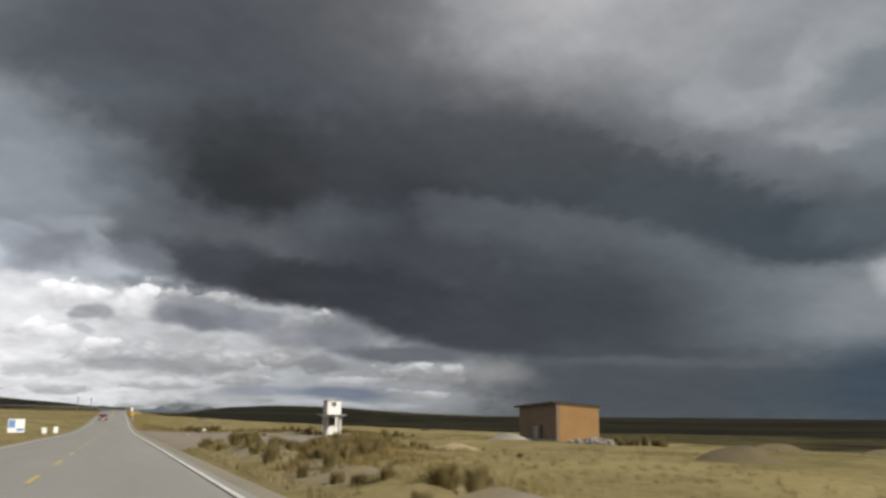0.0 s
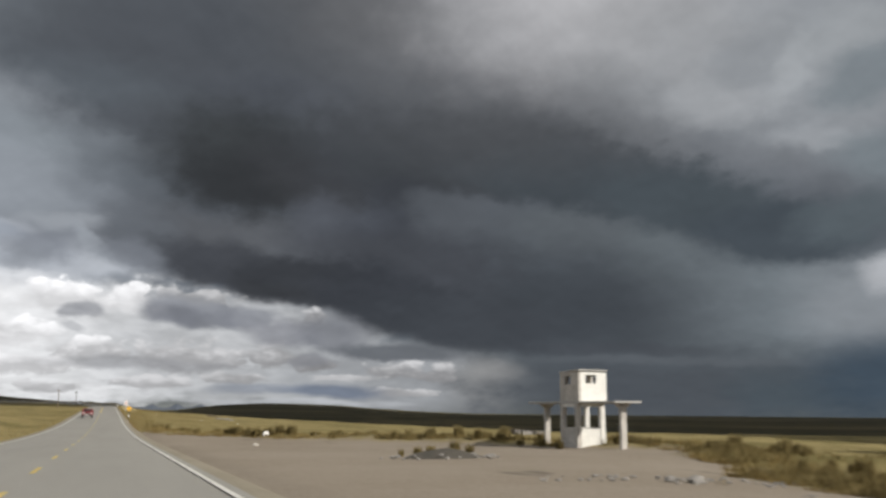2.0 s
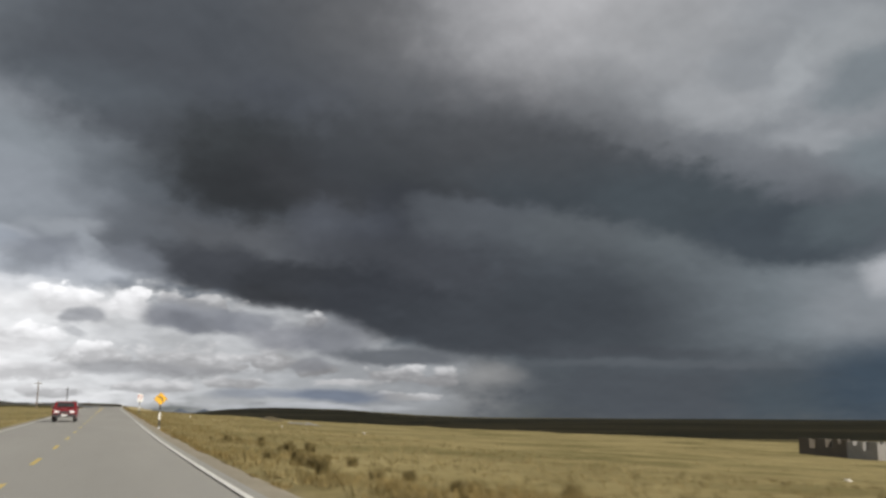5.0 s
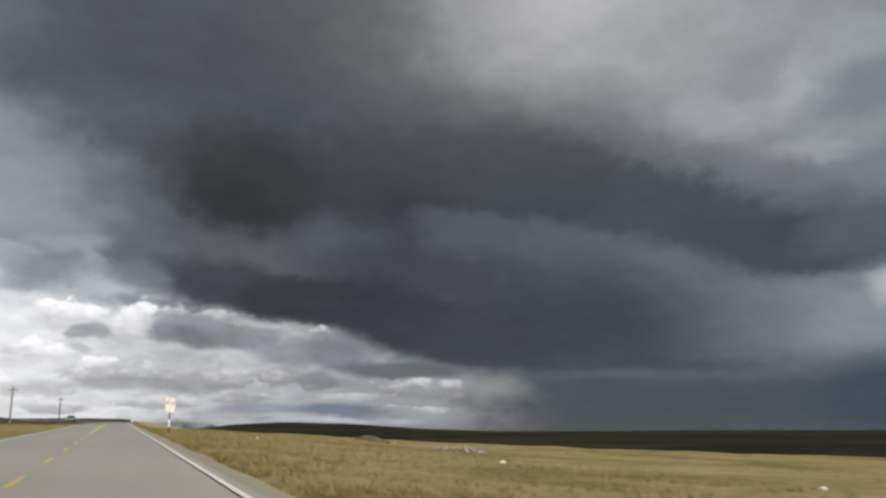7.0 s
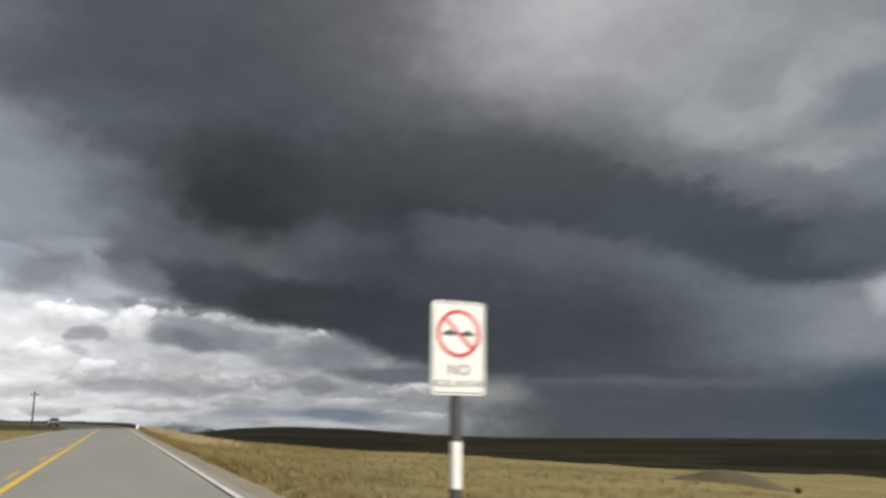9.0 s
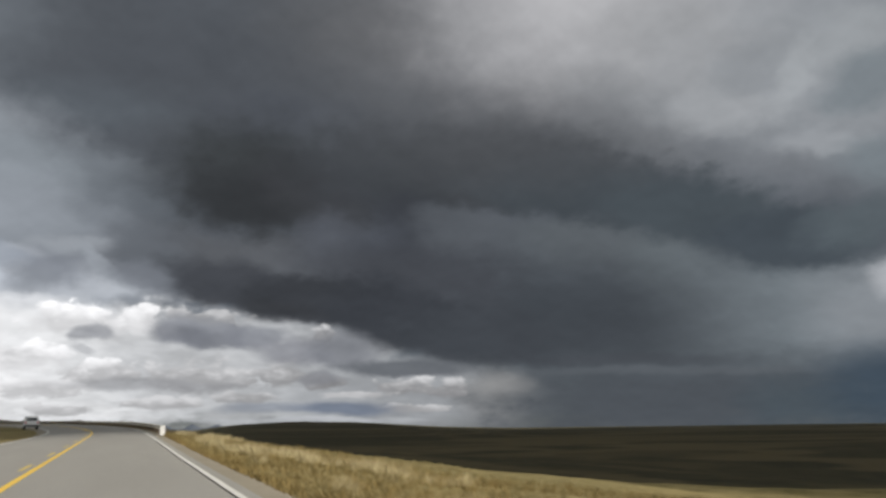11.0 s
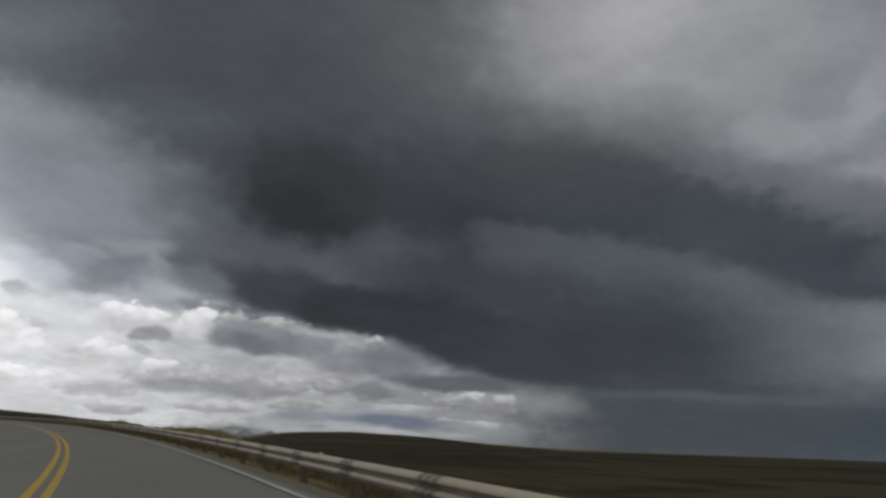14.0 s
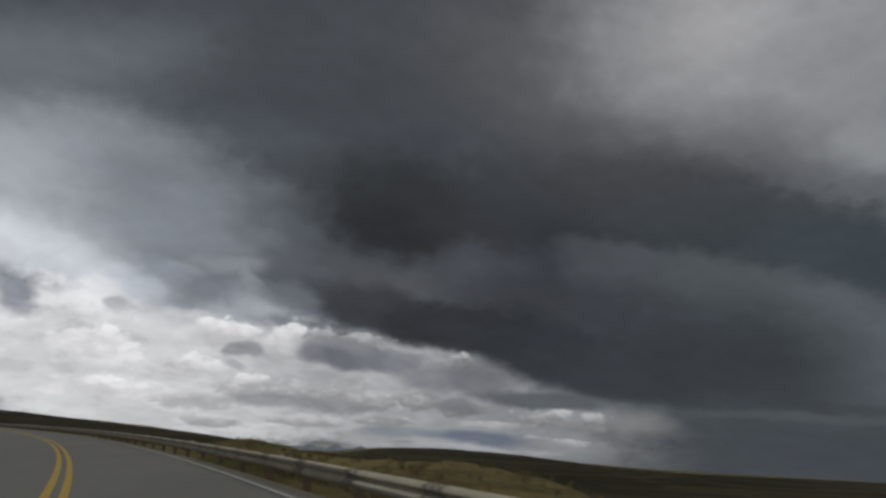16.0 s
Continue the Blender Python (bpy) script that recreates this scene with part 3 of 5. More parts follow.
# ---------------------------------------------------------------- making things
def mesh_of(name, verts, faces, mat, smooth=False):
    me = bpy.data.meshes.new(name)
    me.from_pydata(verts, [], faces)
    me.materials.append(mat)
    if smooth:
        me.polygons.foreach_set("use_smooth", [True] * len(me.polygons))
    me.update()
    return me


def part(name, bm, mat, parent=None, label=""):
    """Links a bmesh as one mesh object under a thing or a part."""
    me = bpy.data.meshes.new(name)
    bm.to_mesh(me)
    bm.free()
    me.materials.append(mat)
    ob = new(name, me)
    if parent is not None:
        ob.parent = parent
    if label:
        ob["label"] = label
    return ob


def thing(name, label, category, m=None, group="", kind=""):
    ob = new(name)
    if m is not None:
        ob.matrix_basis = m
    return tagged(ob, label, category, group, kind)


def box(bm, x0, x1, y0, y1, z0, z1, bevel=0.0):
    r = bmesh.ops.create_cube(bm, size=1.0, matrix=Matrix.Translation(((x0 + x1) / 2, (y0 + y1) / 2, (z0 + z1) / 2)) @ Matrix.Diagonal((x1 - x0, y1 - y0, z1 - z0, 1)))
    if bevel:
        es = {e for v in r["verts"] for e in v.link_edges}
        bmesh.ops.bevel(bm, geom=list(es), offset=bevel, segments=1, affect="EDGES", profile=0.5)
    return bm


def slab(*a, bevel=0.0):
    return box(bmesh.new(), *a, bevel=bevel)


# ---------------------------------------------------------------- the road's line
STEP = 1.0
STATIONS = np.arange(-60.0, 900.0, STEP)
BEND_AT, BEND_IN, BEND = 363.0, 20.2, 0.00191
HALF = 3.6
_k = np.clip((STATIONS - BEND_AT) / BEND_IN, 0, 1) * BEND
_th = np.cumsum(_k) * STEP
_x, _y = np.cumsum(-np.sin(_th)) * STEP, np.cumsum(np.cos(_th)) * STEP
_x, _y = _x - np.interp(0, STATIONS, _x), _y - np.interp(0, STATIONS, _y)
_g = np.interp(STATIONS, [0, 106, 196, 460, 640], [-0.0138, -0.0138, 0.0134, 0.0134, 0.004])
_z = np.cumsum(_g) * STEP
_z = _z - np.interp(0, STATIONS, _z)


def line_at(s):
    """The centre line at station s: x, y, heading, height and cross slope."""
    return tuple(np.interp(s, STATIONS, q) for q in (_x, _y, _th, _z)) + (np.interp(s, [340, 396], [0.0, 0.045]),)


def on_road(s, d, up=0.0):
    x, y, th, z, tilt = line_at(s)
    return x + np.cos(th) * d, y + np.sin(th) * d, z + tilt * np.clip(d, -6, 6) + up


def station_of(x, y):
    """Station and offset to the right of the line for plan points (arrays)."""
    s = np.clip(y, -59.0, 890.0)
    for _ in range(12):
        lx, ly, th, _z0, _t = line_at(s)
        along = (x - lx) * -np.sin(th) + (y - ly) * np.cos(th)
        s = np.clip(s + along * 0.9, -59.0, 890.0)
    lx, ly, th, _z0, _t = line_at(s)
    return s, (x - lx) * np.cos(th) + (y - ly) * np.sin(th)


def soft_step(v, a, b):
    k = np.clip((v - a) / (b - a), 0, 1)
    return k * k * (3 - 2 * k)


@functools.lru_cache(None)
def wave_set(seed):
    r = np.random.RandomState(seed)
    return [(math.cos(a), math.sin(a), p) for a, p in r.uniform(0, 6.283, (7, 2))]


def waves(x, y, size, seed):
    """Smooth uneven relief, about -1 to 1."""
    total = np.zeros_like(x)
    for i, (c, s, p) in enumerate(wave_set(seed)):
        total += np.sin((x * c + y * s) * ((0.6 + 0.25 * i) * 6.283 / size) + p) / (1 + 0.35 * i)
    return total / 2.6


def hill_rise(x, y):
    """Low hills far off, by the bearing from the road."""
    r = np.hypot(x, y - 200) + 1e-6
    bearing = np.degrees(np.arctan2(x, y - 200))
    lift = np.interp(bearing, [-180, -60, -30, -16, -8, -3, 1, 4, 7, 10, 14, 18, 24, 60, 180], [1.0, 1.6, 1.6, 1.15, 0.75, 0.42, 0.05, 0.05, 0.30, 0.42, 0.34, 0.14, 0.0, 0.0, 0.0])
    lift = lift * (1 + 0.10 * waves(x, y, 420, 9))
    top = np.where(bearing < 1, 1500.0, 2300.0)
    return np.tan(np.radians(lift)) * r * soft_step(r, 0.28 * top, top) + 10.5 * soft_step(lift, 0.0, 0.3) * soft_step(r, 0.3 * top, top)


def bend_bank(s, d, x, y):
    """1 on the grassy bank that rises beyond the guardrail, 0 elsewhere."""
    return soft_step(s, 462, 486) * (1 - soft_step(s, 530, 590)) * np.exp(-((d - 17) / 7.5) ** 2) * (1 + 0.22 * waves(x, y, 14, 51) + 0.12 * waves(x, y, 4, 52))


def ground_height(x, y):
    x, y = np.asarray(x, float), np.asarray(y, float)
    s, d = station_of(x, y)
    z = line_at(s)[3] + line_at(s)[4] * np.clip(d, -6, 6)
    a = np.abs(d)
    right = np.interp(d, [0, 5.4, 9, 30, 60, 140, 400, 1500], [0, -0.14, -0.35, -1.5, -3.0, -6.0, -9.5, -12.0])
    lot_flat = soft_step(y, 5, 35) * (1 - soft_step(y, 125, 175)) * (1 - soft_step(d, 90, 150))
    right_lot = np.interp(d, [0, 5.4, 25, 45, 75, 150], [0, -0.12, 0.05, -0.55, -2.0, -5.0])
    right = right * (1 - lot_flat) + right_lot * lot_flat
    right = right - 1.25 * np.exp(-((d - 27) / 9.0) ** 2) * soft_step(y, 36, 52) * (1 - soft_step(y, 70, 88))
    early = soft_step(s, 316, 350) * (1 - soft_step(s, 372, 405))
    right = right - early * np.interp(d, [7.0, 12, 40, 200], [0, 0.5, 2.4, 4.5])
    late = soft_step(s, 372, 405)
    right = right - late * np.interp(d, [5.2, 9, 40, 200], [0, 1.0, 5.0, 6.0])
    right = right + 2.4 * bend_bank(s, d, x, y)
    left_side = np.interp(-d, [0, 5.4, 9, 16, 60, 400, 1500], [0, -0.14, -0.2, -0.1, 0.2, 0.6, 2.0])
    left_side = left_side + np.interp(-d, [8, 10.5, 14, 30, 90], [0, 0.5, 0.95, 0.7, 0.0]) * (1 - soft_step(s, 180, 240)) * (1 + 0.25 * waves(x, y, 30, 41))
    z = z + np.where(d > 0, right, left_side)
    rough = soft_step(a, 5.6, 9.0) * (1 - 0.85 * in_lot(x, y))
    z = z + rough * (0.06 * waves(x, y, 5, 3) + 0.14 * waves(x, y, 17, 4) * soft_step(a, 9, 25) + 0.5 * waves(x, y, 90, 5) * soft_step(a, 60, 200))
    berm = np.exp(-((x - lot_edge(x, y) - 1.6) / 1.3) ** 2) * soft_step(y, 24, 40) * (1 - soft_step(y, 150, 162))
    z = z + np.where(d > 5, 0.30 * berm * (1 + 0.4 * waves(x, y, 6, 44)), 0)
    bank = np.exp(-((x - 7.1) / 1.1) ** 2) * (1 - soft_step(y, 46, 51))
    z = z + np.where(d > 5, 0.42 * bank * (1 + 0.6 * waves(x, y, 4, 46)), 0)
    z = z + 1.3 * np.exp(-((x - 64) / 26) ** 2 - ((y - 130) / 24) ** 2)
    z = np.where(a < 4.4, z - 0.35, z)
    far = soft_step(np.hypot(x, y - 200), 600, 1500)
    plain = -11.0 + 0.8 * waves(x, y, 700, 6)
    return z * (1 - far) + plain * far + hill_rise(x, y)


def lot_edge(x, y):
    edge = np.interp(y, [22, 30, 42, 58, 78, 90, 104, 114, 120, 124, 130, 137, 142, 160], [5.0, 9.6, 11.8, 12.8, 19.5, 25.5, 21.0, 16.5, 13.6, 12.0, 10.4, 7.9, 6.0, 4.0])
    return edge + 0.7 * waves(x, y, 9, 21) + 0.35 * waves(x, y, 3.1, 22)


def in_lot(x, y):
    """1 inside the dirt pull-off beside the road, 0 outside, with a ragged rim."""
    scrub = soft_step(7.7 + 0.6 * waves(x, y, 4, 23) - x, -0.4, 0.4) * (1 - soft_step(y, 46, 52))
    return soft_step(lot_edge(x, y) - x, -0.5, 0.5) * (1 - scrub) * (x > 0) * (y > 22) * (y < 160)


def bare_bank(x, y):
    """1 on the patches of bare tan earth along the roadside bank."""
    bank = np.exp(-((x - 7.0) / 1.3) ** 2) * soft_step(y, 4, 12) * (1 - soft_step(y, 47, 52))
    return np.clip(bank * soft_step(waves(x, y, 3.2, 47) + 0.6 * waves(x, y, 1.4, 48), -0.3, 0.25), 0, 1)


def shaded_heath_cover(x, y):
    """Where dark heath takes over from dry grass, cloud shade painted into its tone."""
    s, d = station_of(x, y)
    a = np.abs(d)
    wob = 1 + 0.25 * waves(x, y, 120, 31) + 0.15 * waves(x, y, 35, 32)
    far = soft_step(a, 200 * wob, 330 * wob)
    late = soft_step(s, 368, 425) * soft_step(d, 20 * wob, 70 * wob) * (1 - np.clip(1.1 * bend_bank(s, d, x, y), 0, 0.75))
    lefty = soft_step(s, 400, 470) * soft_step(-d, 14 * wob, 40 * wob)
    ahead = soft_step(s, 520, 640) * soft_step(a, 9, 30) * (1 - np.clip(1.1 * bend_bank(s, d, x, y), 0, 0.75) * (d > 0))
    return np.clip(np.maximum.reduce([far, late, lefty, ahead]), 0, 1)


def spread(lo, hi, step, out_lo, out_hi, grow=1.13):
    mid = list(np.arange(lo, hi + 0.01, step))
    w, v = step, lo
    while v > out_lo:
        w *= grow
        v -= w
        mid.insert(0, v)
    w, v = step, hi
    while v < out_hi:
        w *= grow
        v += w
        mid.append(v)
    return np.array(mid)


gx = spread(-90, 62, 1.0, -4700, 4700)
gy = spread(-10, 560, 1.5, -1500, 4700)
GX, GY = np.meshgrid(gx, gy)
GZ = ground_height(GX.ravel(), GY.ravel())
nx, ny = len(gx), len(gy)
idx = np.arange(nx * ny).reshape(ny, nx)
quads = np.stack([idx[:-1, :-1], idx[:-1, 1:], idx[1:, 1:], idx[1:, :-1]], -1).reshape(-1, 4)
ground = new("ground", mesh_of("ground", np.stack([GX.ravel(), GY.ravel(), GZ], 1).tolist(), quads.tolist(), FIELD, True))
for layer, values in (("shaded_heath", shaded_heath_cover(GX.ravel(), GY.ravel())), ("dirt", np.maximum(in_lot(GX.ravel(), GY.ravel()), bare_bank(GX.ravel(), GY.ravel())))):
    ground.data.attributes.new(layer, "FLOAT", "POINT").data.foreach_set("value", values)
tagged(ground, "dry yellow grassland plain falling gently from the road", "ground", kind="structure")


def strip(name, rails, s0, s1, mat, step=2.0, parent=None):
    """A ribbon along the road; rails: (offset, height) across it."""
    ss = np.arange(s0, s1 + 0.01, step)
    n = len(rails)
    verts = [tuple(map(float, on_road(s, d, u))) for s in ss for d, u in rails]
    faces = [(i * n + j, i * n + j + 1, (i + 1) * n + j + 1, (i + 1) * n + j) for i in range(len(ss) - 1) for j in range(n - 1)]
    ob = new(name, mesh_of(name, verts, faces, mat, True))
    if parent:
        ob.parent = parent
    return ob


road = strip("road", [(-3.98, -0.05), (-3.90, -0.03), (-2, 0.0), (0, 0.01), (2, 0.0), (3.90, -0.03), (3.98, -0.05)], -40, 780, ASPHALT)
tagged(road, "two-lane worn grey asphalt highway", "road", kind="structure")
for side in (-1, 1):
    sh = strip("shoulder", [(side * d, u) for d, u in ((3.88, -0.036), (4.3, -0.05), (4.65, -0.15), (5.2, -0.42), (5.6, -0.6))][::side], -40, 780, SHOULDER)
    tagged(sh, "grey-brown dirt shoulder beside the asphalt", "road shoulder", kind="structure")
    ln = strip("edge_line", [(side * HALF - 0.06, 0.0), (side * HALF + 0.06, 0.0)], -40, 780, WHITE_LINE, 2.0, road)

DASH = 8.49
for k in range(-3, 47):
    mid = 0.0 if k < 31 else -0.27
    strip("dash_line", [(mid - 0.06, 0.016), (mid + 0.06, 0.016)], 2.5 + k * DASH, 5.5 + k * DASH, FADED_YELLOW, 1.0, road)
strip("solid_line", [(-0.07, 0.015), (0.07, 0.015)], 264, 780, YELLOW_LINE, 2.0, road)
strip("solid_line", [(-0.35, 0.015), (-0.21, 0.015)], 399, 780, YELLOW_LINE, 2.0, road)

# ---------------------------------------------------------------- the storm cloud overhead, whose shade lies over the plain
def storm_cloud():
    high = 900.0
    shift = TO_SUN * (high / TO_SUN.z)
    edge = [(-1500, 620), (-900, 560), (-420, 470), (-160, 425), (-40, 398), (12, 380), (40, 366), (90, 340), (150, 292), (200, 240), (225, 150), (250, 0), (280, -200), (320, -500)]
    rim = []
    for (x0, y0), (x1, y1) in zip(edge, edge[1:]):
        for i in range(6):
            k = i / 6
            rim.append((x0 + (x1 - x0) * k, y0 + (y1 - y0) * k))
    ring = [(x + 6 * float(noise.noise((x * 0.02, y * 0.02, 1.0))) + shift.x, y + 6 * float(noise.noise((x * 0.02, y * 0.02, 7.0))) + shift.y) for x, y in rim]
    ring += [(4500, -2300), (4500, 3000), (3900, 3000)]
    ring += [(1700 * math.sin(radians(a)), 1700 * math.cos(radians(a))) for a in range(52, -91, -6)]
    bm = bmesh.new()
    low = [bm.verts.new((x, y, high)) for x, y in ring]
    top = [bm.verts.new((x, y, high + 60)) for x, y in ring]
    bm.faces.new(low)
    bm.faces.new(top[::-1])
    for i in range(len(ring)):
        j = (i + 1) % len(ring)
        bm.faces.new((low[i], low[j], top[j], top[i]))
    bmesh.ops.recalc_face_normals(bm, faces=bm.faces)
    tagged(part("storm_cloud", bm, CLOUD), "dark storm cloud shading the far plain", "cloud", kind="structure")


storm_cloud()

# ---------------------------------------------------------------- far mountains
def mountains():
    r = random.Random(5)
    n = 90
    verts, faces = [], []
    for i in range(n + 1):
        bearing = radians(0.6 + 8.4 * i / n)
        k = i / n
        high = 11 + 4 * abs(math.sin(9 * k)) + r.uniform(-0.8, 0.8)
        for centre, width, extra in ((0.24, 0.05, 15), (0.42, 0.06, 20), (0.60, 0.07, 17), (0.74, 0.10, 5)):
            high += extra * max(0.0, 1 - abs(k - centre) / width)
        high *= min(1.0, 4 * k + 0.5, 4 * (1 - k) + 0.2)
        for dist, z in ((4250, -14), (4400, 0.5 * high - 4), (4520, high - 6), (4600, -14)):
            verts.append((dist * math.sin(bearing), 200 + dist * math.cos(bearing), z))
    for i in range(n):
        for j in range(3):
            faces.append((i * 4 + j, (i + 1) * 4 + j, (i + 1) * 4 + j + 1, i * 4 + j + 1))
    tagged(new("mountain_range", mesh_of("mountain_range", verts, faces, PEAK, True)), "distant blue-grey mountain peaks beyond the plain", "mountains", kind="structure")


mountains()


# ---------------------------------------------------------------- adobe hut
def holed(bm, axis, at, thick, u0, u1, z0, z1, holes):
    """A wall across one axis with rectangular holes (u0, u1, z0, z1)."""
    us = sorted({u0, u1, *[h[0] for h in holes], *[h[1] for h in holes]})
    zs = sorted({z0, z1, *[h[2] for h in holes], *[h[3] for h in holes]})
    for a, b in zip(us, us[1:]):
        for c, d in zip(zs, zs[1:]):
            if any(h[0] <= a and b <= h[1] and h[2] <= c and d <= h[3] for h in holes):
                continue
            if axis == "x":
                box(bm, at, at + thick, a, b, c, d)
            else:
                box(bm, a, b, at, at + thick, c, d)
    bmesh.ops.remove_doubles(bm, verts=bm.verts, dist=0.001)
    return bm


def sheared(bm, fall_x, fall_y, base):
    """Lets the top of walls fall along x and y, by metres per metre, above a base height."""
    for v in bm.verts:
        if v.co.z > base:
            v.co.z -= v.co.x * fall_x + v.co.y * fall_y
    return bm


def hut():
    g = float(ground_height(np.array([45.0]), np.array([84.0]))[0])
    t = thing("adobe_hut", "ochre adobe hut with a sloping tin roof and open doorway", "hut", pose(44.2, 82.0, g))
    fx, fy = 0.07, 0.045
    part("road_wall", sheared(holed(bmesh.new(), "x", 0, 0.38, 0.0, 9.0, -0.6, 4.0, [(2.9, 3.9, -0.6, 1.65), (4.5, 4.9, 0.35, 1.5)]), 0, fy, 3), SHADED_ADOBE, t, "mud-brick wall with shade darkening its colour")
    part("end_wall", sheared(holed(bmesh.new(), "y", 0.004, 0.38, 0.38, 5.0, -0.6, 4.0, []), fx, 0, 3), ADOBE, t)
    part("end_wall", sheared(holed(bmesh.new(), "y", 8.6, 0.38, 0.38, 5.0, -0.6, 4.0, []), fx, fy, 3), ADOBE, t)
    part("back_wall", sheared(holed(bmesh.new(), "x", 4.62, 0.376, 0.39, 8.59, -0.6, 4.0, []), fx, fy, 3), ADOBE, t)
    roof = bmesh.new()
    n = 26
    for i in range(n):
        y0, y1 = -0.35 + 9.7 * i / n, -0.35 + 9.7 * (i + 1) / n
        z = 0.02 if i % 2 else 0.05
        box(roof, -0.45, 5.35, y0, y1, 4.02 + z, 4.05 + z)
    part("roof", sheared(roof, fx, fy, -9), DARK_TIN, t, "dark rusted corrugated tin roof")
    for y in (-0.2, 2.1, 4.4, 6.7, 8.9):
        part("rafter", sheared(slab(-0.42, 5.3, y, y + 0.12, 3.90, 4.02), fx, fy, -9), OLD_WOOD, t)
    part("fascia", sheared(slab(-0.5, -0.45, -0.35, 9.35, 3.9, 4.1), fx, fy, -9), DARK_TIN, t)
    part("door_frame", slab(0.02, 0.12, 2.86, 2.95, -0.4, 1.7), OLD_WOOD, t)
    part("door_frame", slab(0.02, 0.12, 3.85, 3.94, -0.4, 1.7), OLD_WOOD, t)
    part("door", slab(0.3, 0.35, 3.4, 3.88, -0.3, 1.6), OLD_WOOD, t, "dark weathered plank door, ajar")
    part("shutter", slab(-0.06, -0.01, 4.42, 4.72, 0.3, 1.55, bevel=0.01), PALE_WOOD, t, "pale grey wooden shutter")
    part("shutter", slab(-0.06, -0.01, 4.95, 5.25, 0.1, 1.5, bevel=0.01), PALE_WOOD, t, "pale grey wooden shutter")
    part("plinth", slab(-0.12, 0.0, 0.1, 9.0, -0.6, 0.25, bevel=0.03), STONE, t, "low grey stone plinth")


def stone_mesh(seed, flat=0.7):
    bm = bmesh.new()
    bmesh.ops.create_icosphere(bm, subdivisions=1, radius=0.5)
    r = random.Random(seed)
    o = r.uniform(0, 99)
    for v in bm.verts:
        v.co *= 1 + 0.45 * noise.noise(v.co * 1.6 + Vector((o, o, o))) + r.uniform(-0.08, 0.08)
        v.co.z *= flat
    me = bpy.data.meshes.new("stone")
    bm.to_mesh(me)
    bm.free()
    me.materials.append(STONE)
    return me


def stone_heap(name, label, x, y, wide, deep, high, count, seed, size=(0.2, 0.55)):
    """A heap of stones resting on one another and on the ground."""
    r = random.Random(seed)
    g = float(ground_height(np.array([x]), np.array([y]))[0])
    t = thing(name, label, "stone heap", pose(x, y, g))
    for i in range(count):
        a, q = r.uniform(0, 6.283), math.sqrt(r.random())
        px, py = math.cos(a) * q * wide / 2, math.sin(a) * q * deep / 2
        lie = float(ground_height(np.array([x + px]), np.array([y + py]))[0]) - g
        z = lie + high * max(0.0, 1 - q) * r.uniform(0.3, 1.0)
        ob = new("stone", STONES[i % len(STONES)])
        k = r.uniform(*size)
        ob.parent = t
        ob.matrix_basis = pose(px, py, z + 0.1 * k, r.uniform(-25, 25), r.uniform(-25, 25), r.uniform(0, 360)) @ Matrix.Diagonal((k, k * r.uniform(0.7, 1.0), k * r.uniform(0.6, 1.0), 1))
    return t


def mound(name, label, x, y, wide, deep, high, mat, seed):
    """A low mound of earth with an uneven skin."""
    n, m = 22, 8
    g = float(ground_height(np.array([x]), np.array([y]))[0])
    verts, faces = [(0, 0, high)], []
    for j in range(1, m + 1):
        q = j / m
        for i in range(n):
            a = 6.28318 * i / n
            w = 1 + 0.18 * noise.noise((math.cos(a) * 1.4 + seed, math.sin(a) * 1.4, q))
            px, py = math.cos(a) * q * wide / 2 * w, math.sin(a) * q * deep / 2 * w
            z = high * (1 - q * q) ** 1.3 * (1 + 0.3 * noise.noise((px * 0.9 + seed, py * 0.9, 3.0)))
            verts.append((px, py, z - 0.12 * q))
    flat_xy = np.array(verts)
    lie = ground_height(x + flat_xy[:, 0], y + flat_xy[:, 1]) - g
    lie[0] = 0.0
    verts = [(a, b, c + float(l)) for (a, b, c), l in zip(verts, lie)]
    faces += [(0, 1 + i, 1 + (i + 1) % n) for i in range(n)]
    for j in range(m - 1):
        for i in range(n):
            a, b = 1 + j * n + i, 1 + j * n + (i + 1) % n
            faces.append((a, a + n, b + n, b))
    ob = new(name, mesh_of(name, verts, faces, mat, True))
    ob.matrix_basis = pose(x, y, g)
    return tagged(ob, label, "mound")


def ground_at(x, y):
    return float(ground_height(np.array([float(x)]), np.array([float(y)]))[0])


STONES = [stone_mesh(i) for i in range(6)]
hut()
stone_heap("stone_heap", "heap of pale grey rubble stones against the hut", 47.5, 80.2, 6.5, 2.6, 0.9, 110, 3)
mound("gravel_mound", "grey gravel mound beside the hut", 40.6, 86.0, 5.0, 6.5, 0.7, GRAVEL, 1.0)
mound("earth_mound", "tan earth mound overgrown with dry grass", 25.6, 62.5, 6.4, 6.0, 1.0, EARTH, 2.0)
mound("earth_mound", "tan earth mound at the rim of the pull-off", 20.6, 114.0, 5.0, 6.0, 0.35, EARTH, 5.0)
mound("earth_mound", "dark turf bank out on the grassland", 79.5, 90.5, 15.0, 3.2, 1.3, TURF, 8.0)
mound("earth_mound", "dark turf bank out on the grassland", 101.0, 94.0, 13.0, 3.2, 1.3, TURF, 11.0)
mound("earth_mound", "dark turf bank far out on the grassland", 126.0, 143.0, 9.0, 5.0, 1.6, TURF, 12.0)
mound("earth_mound", "dark turf bank far out on the grassland", 137.0, 139.0, 15.0, 4.0, 1.4, TURF, 13.0)
mound("earth_mound", "olive turf hump in the lower field", 24.0, 28.0, 4.4, 3.0, 0.6, TURF, 14.0)


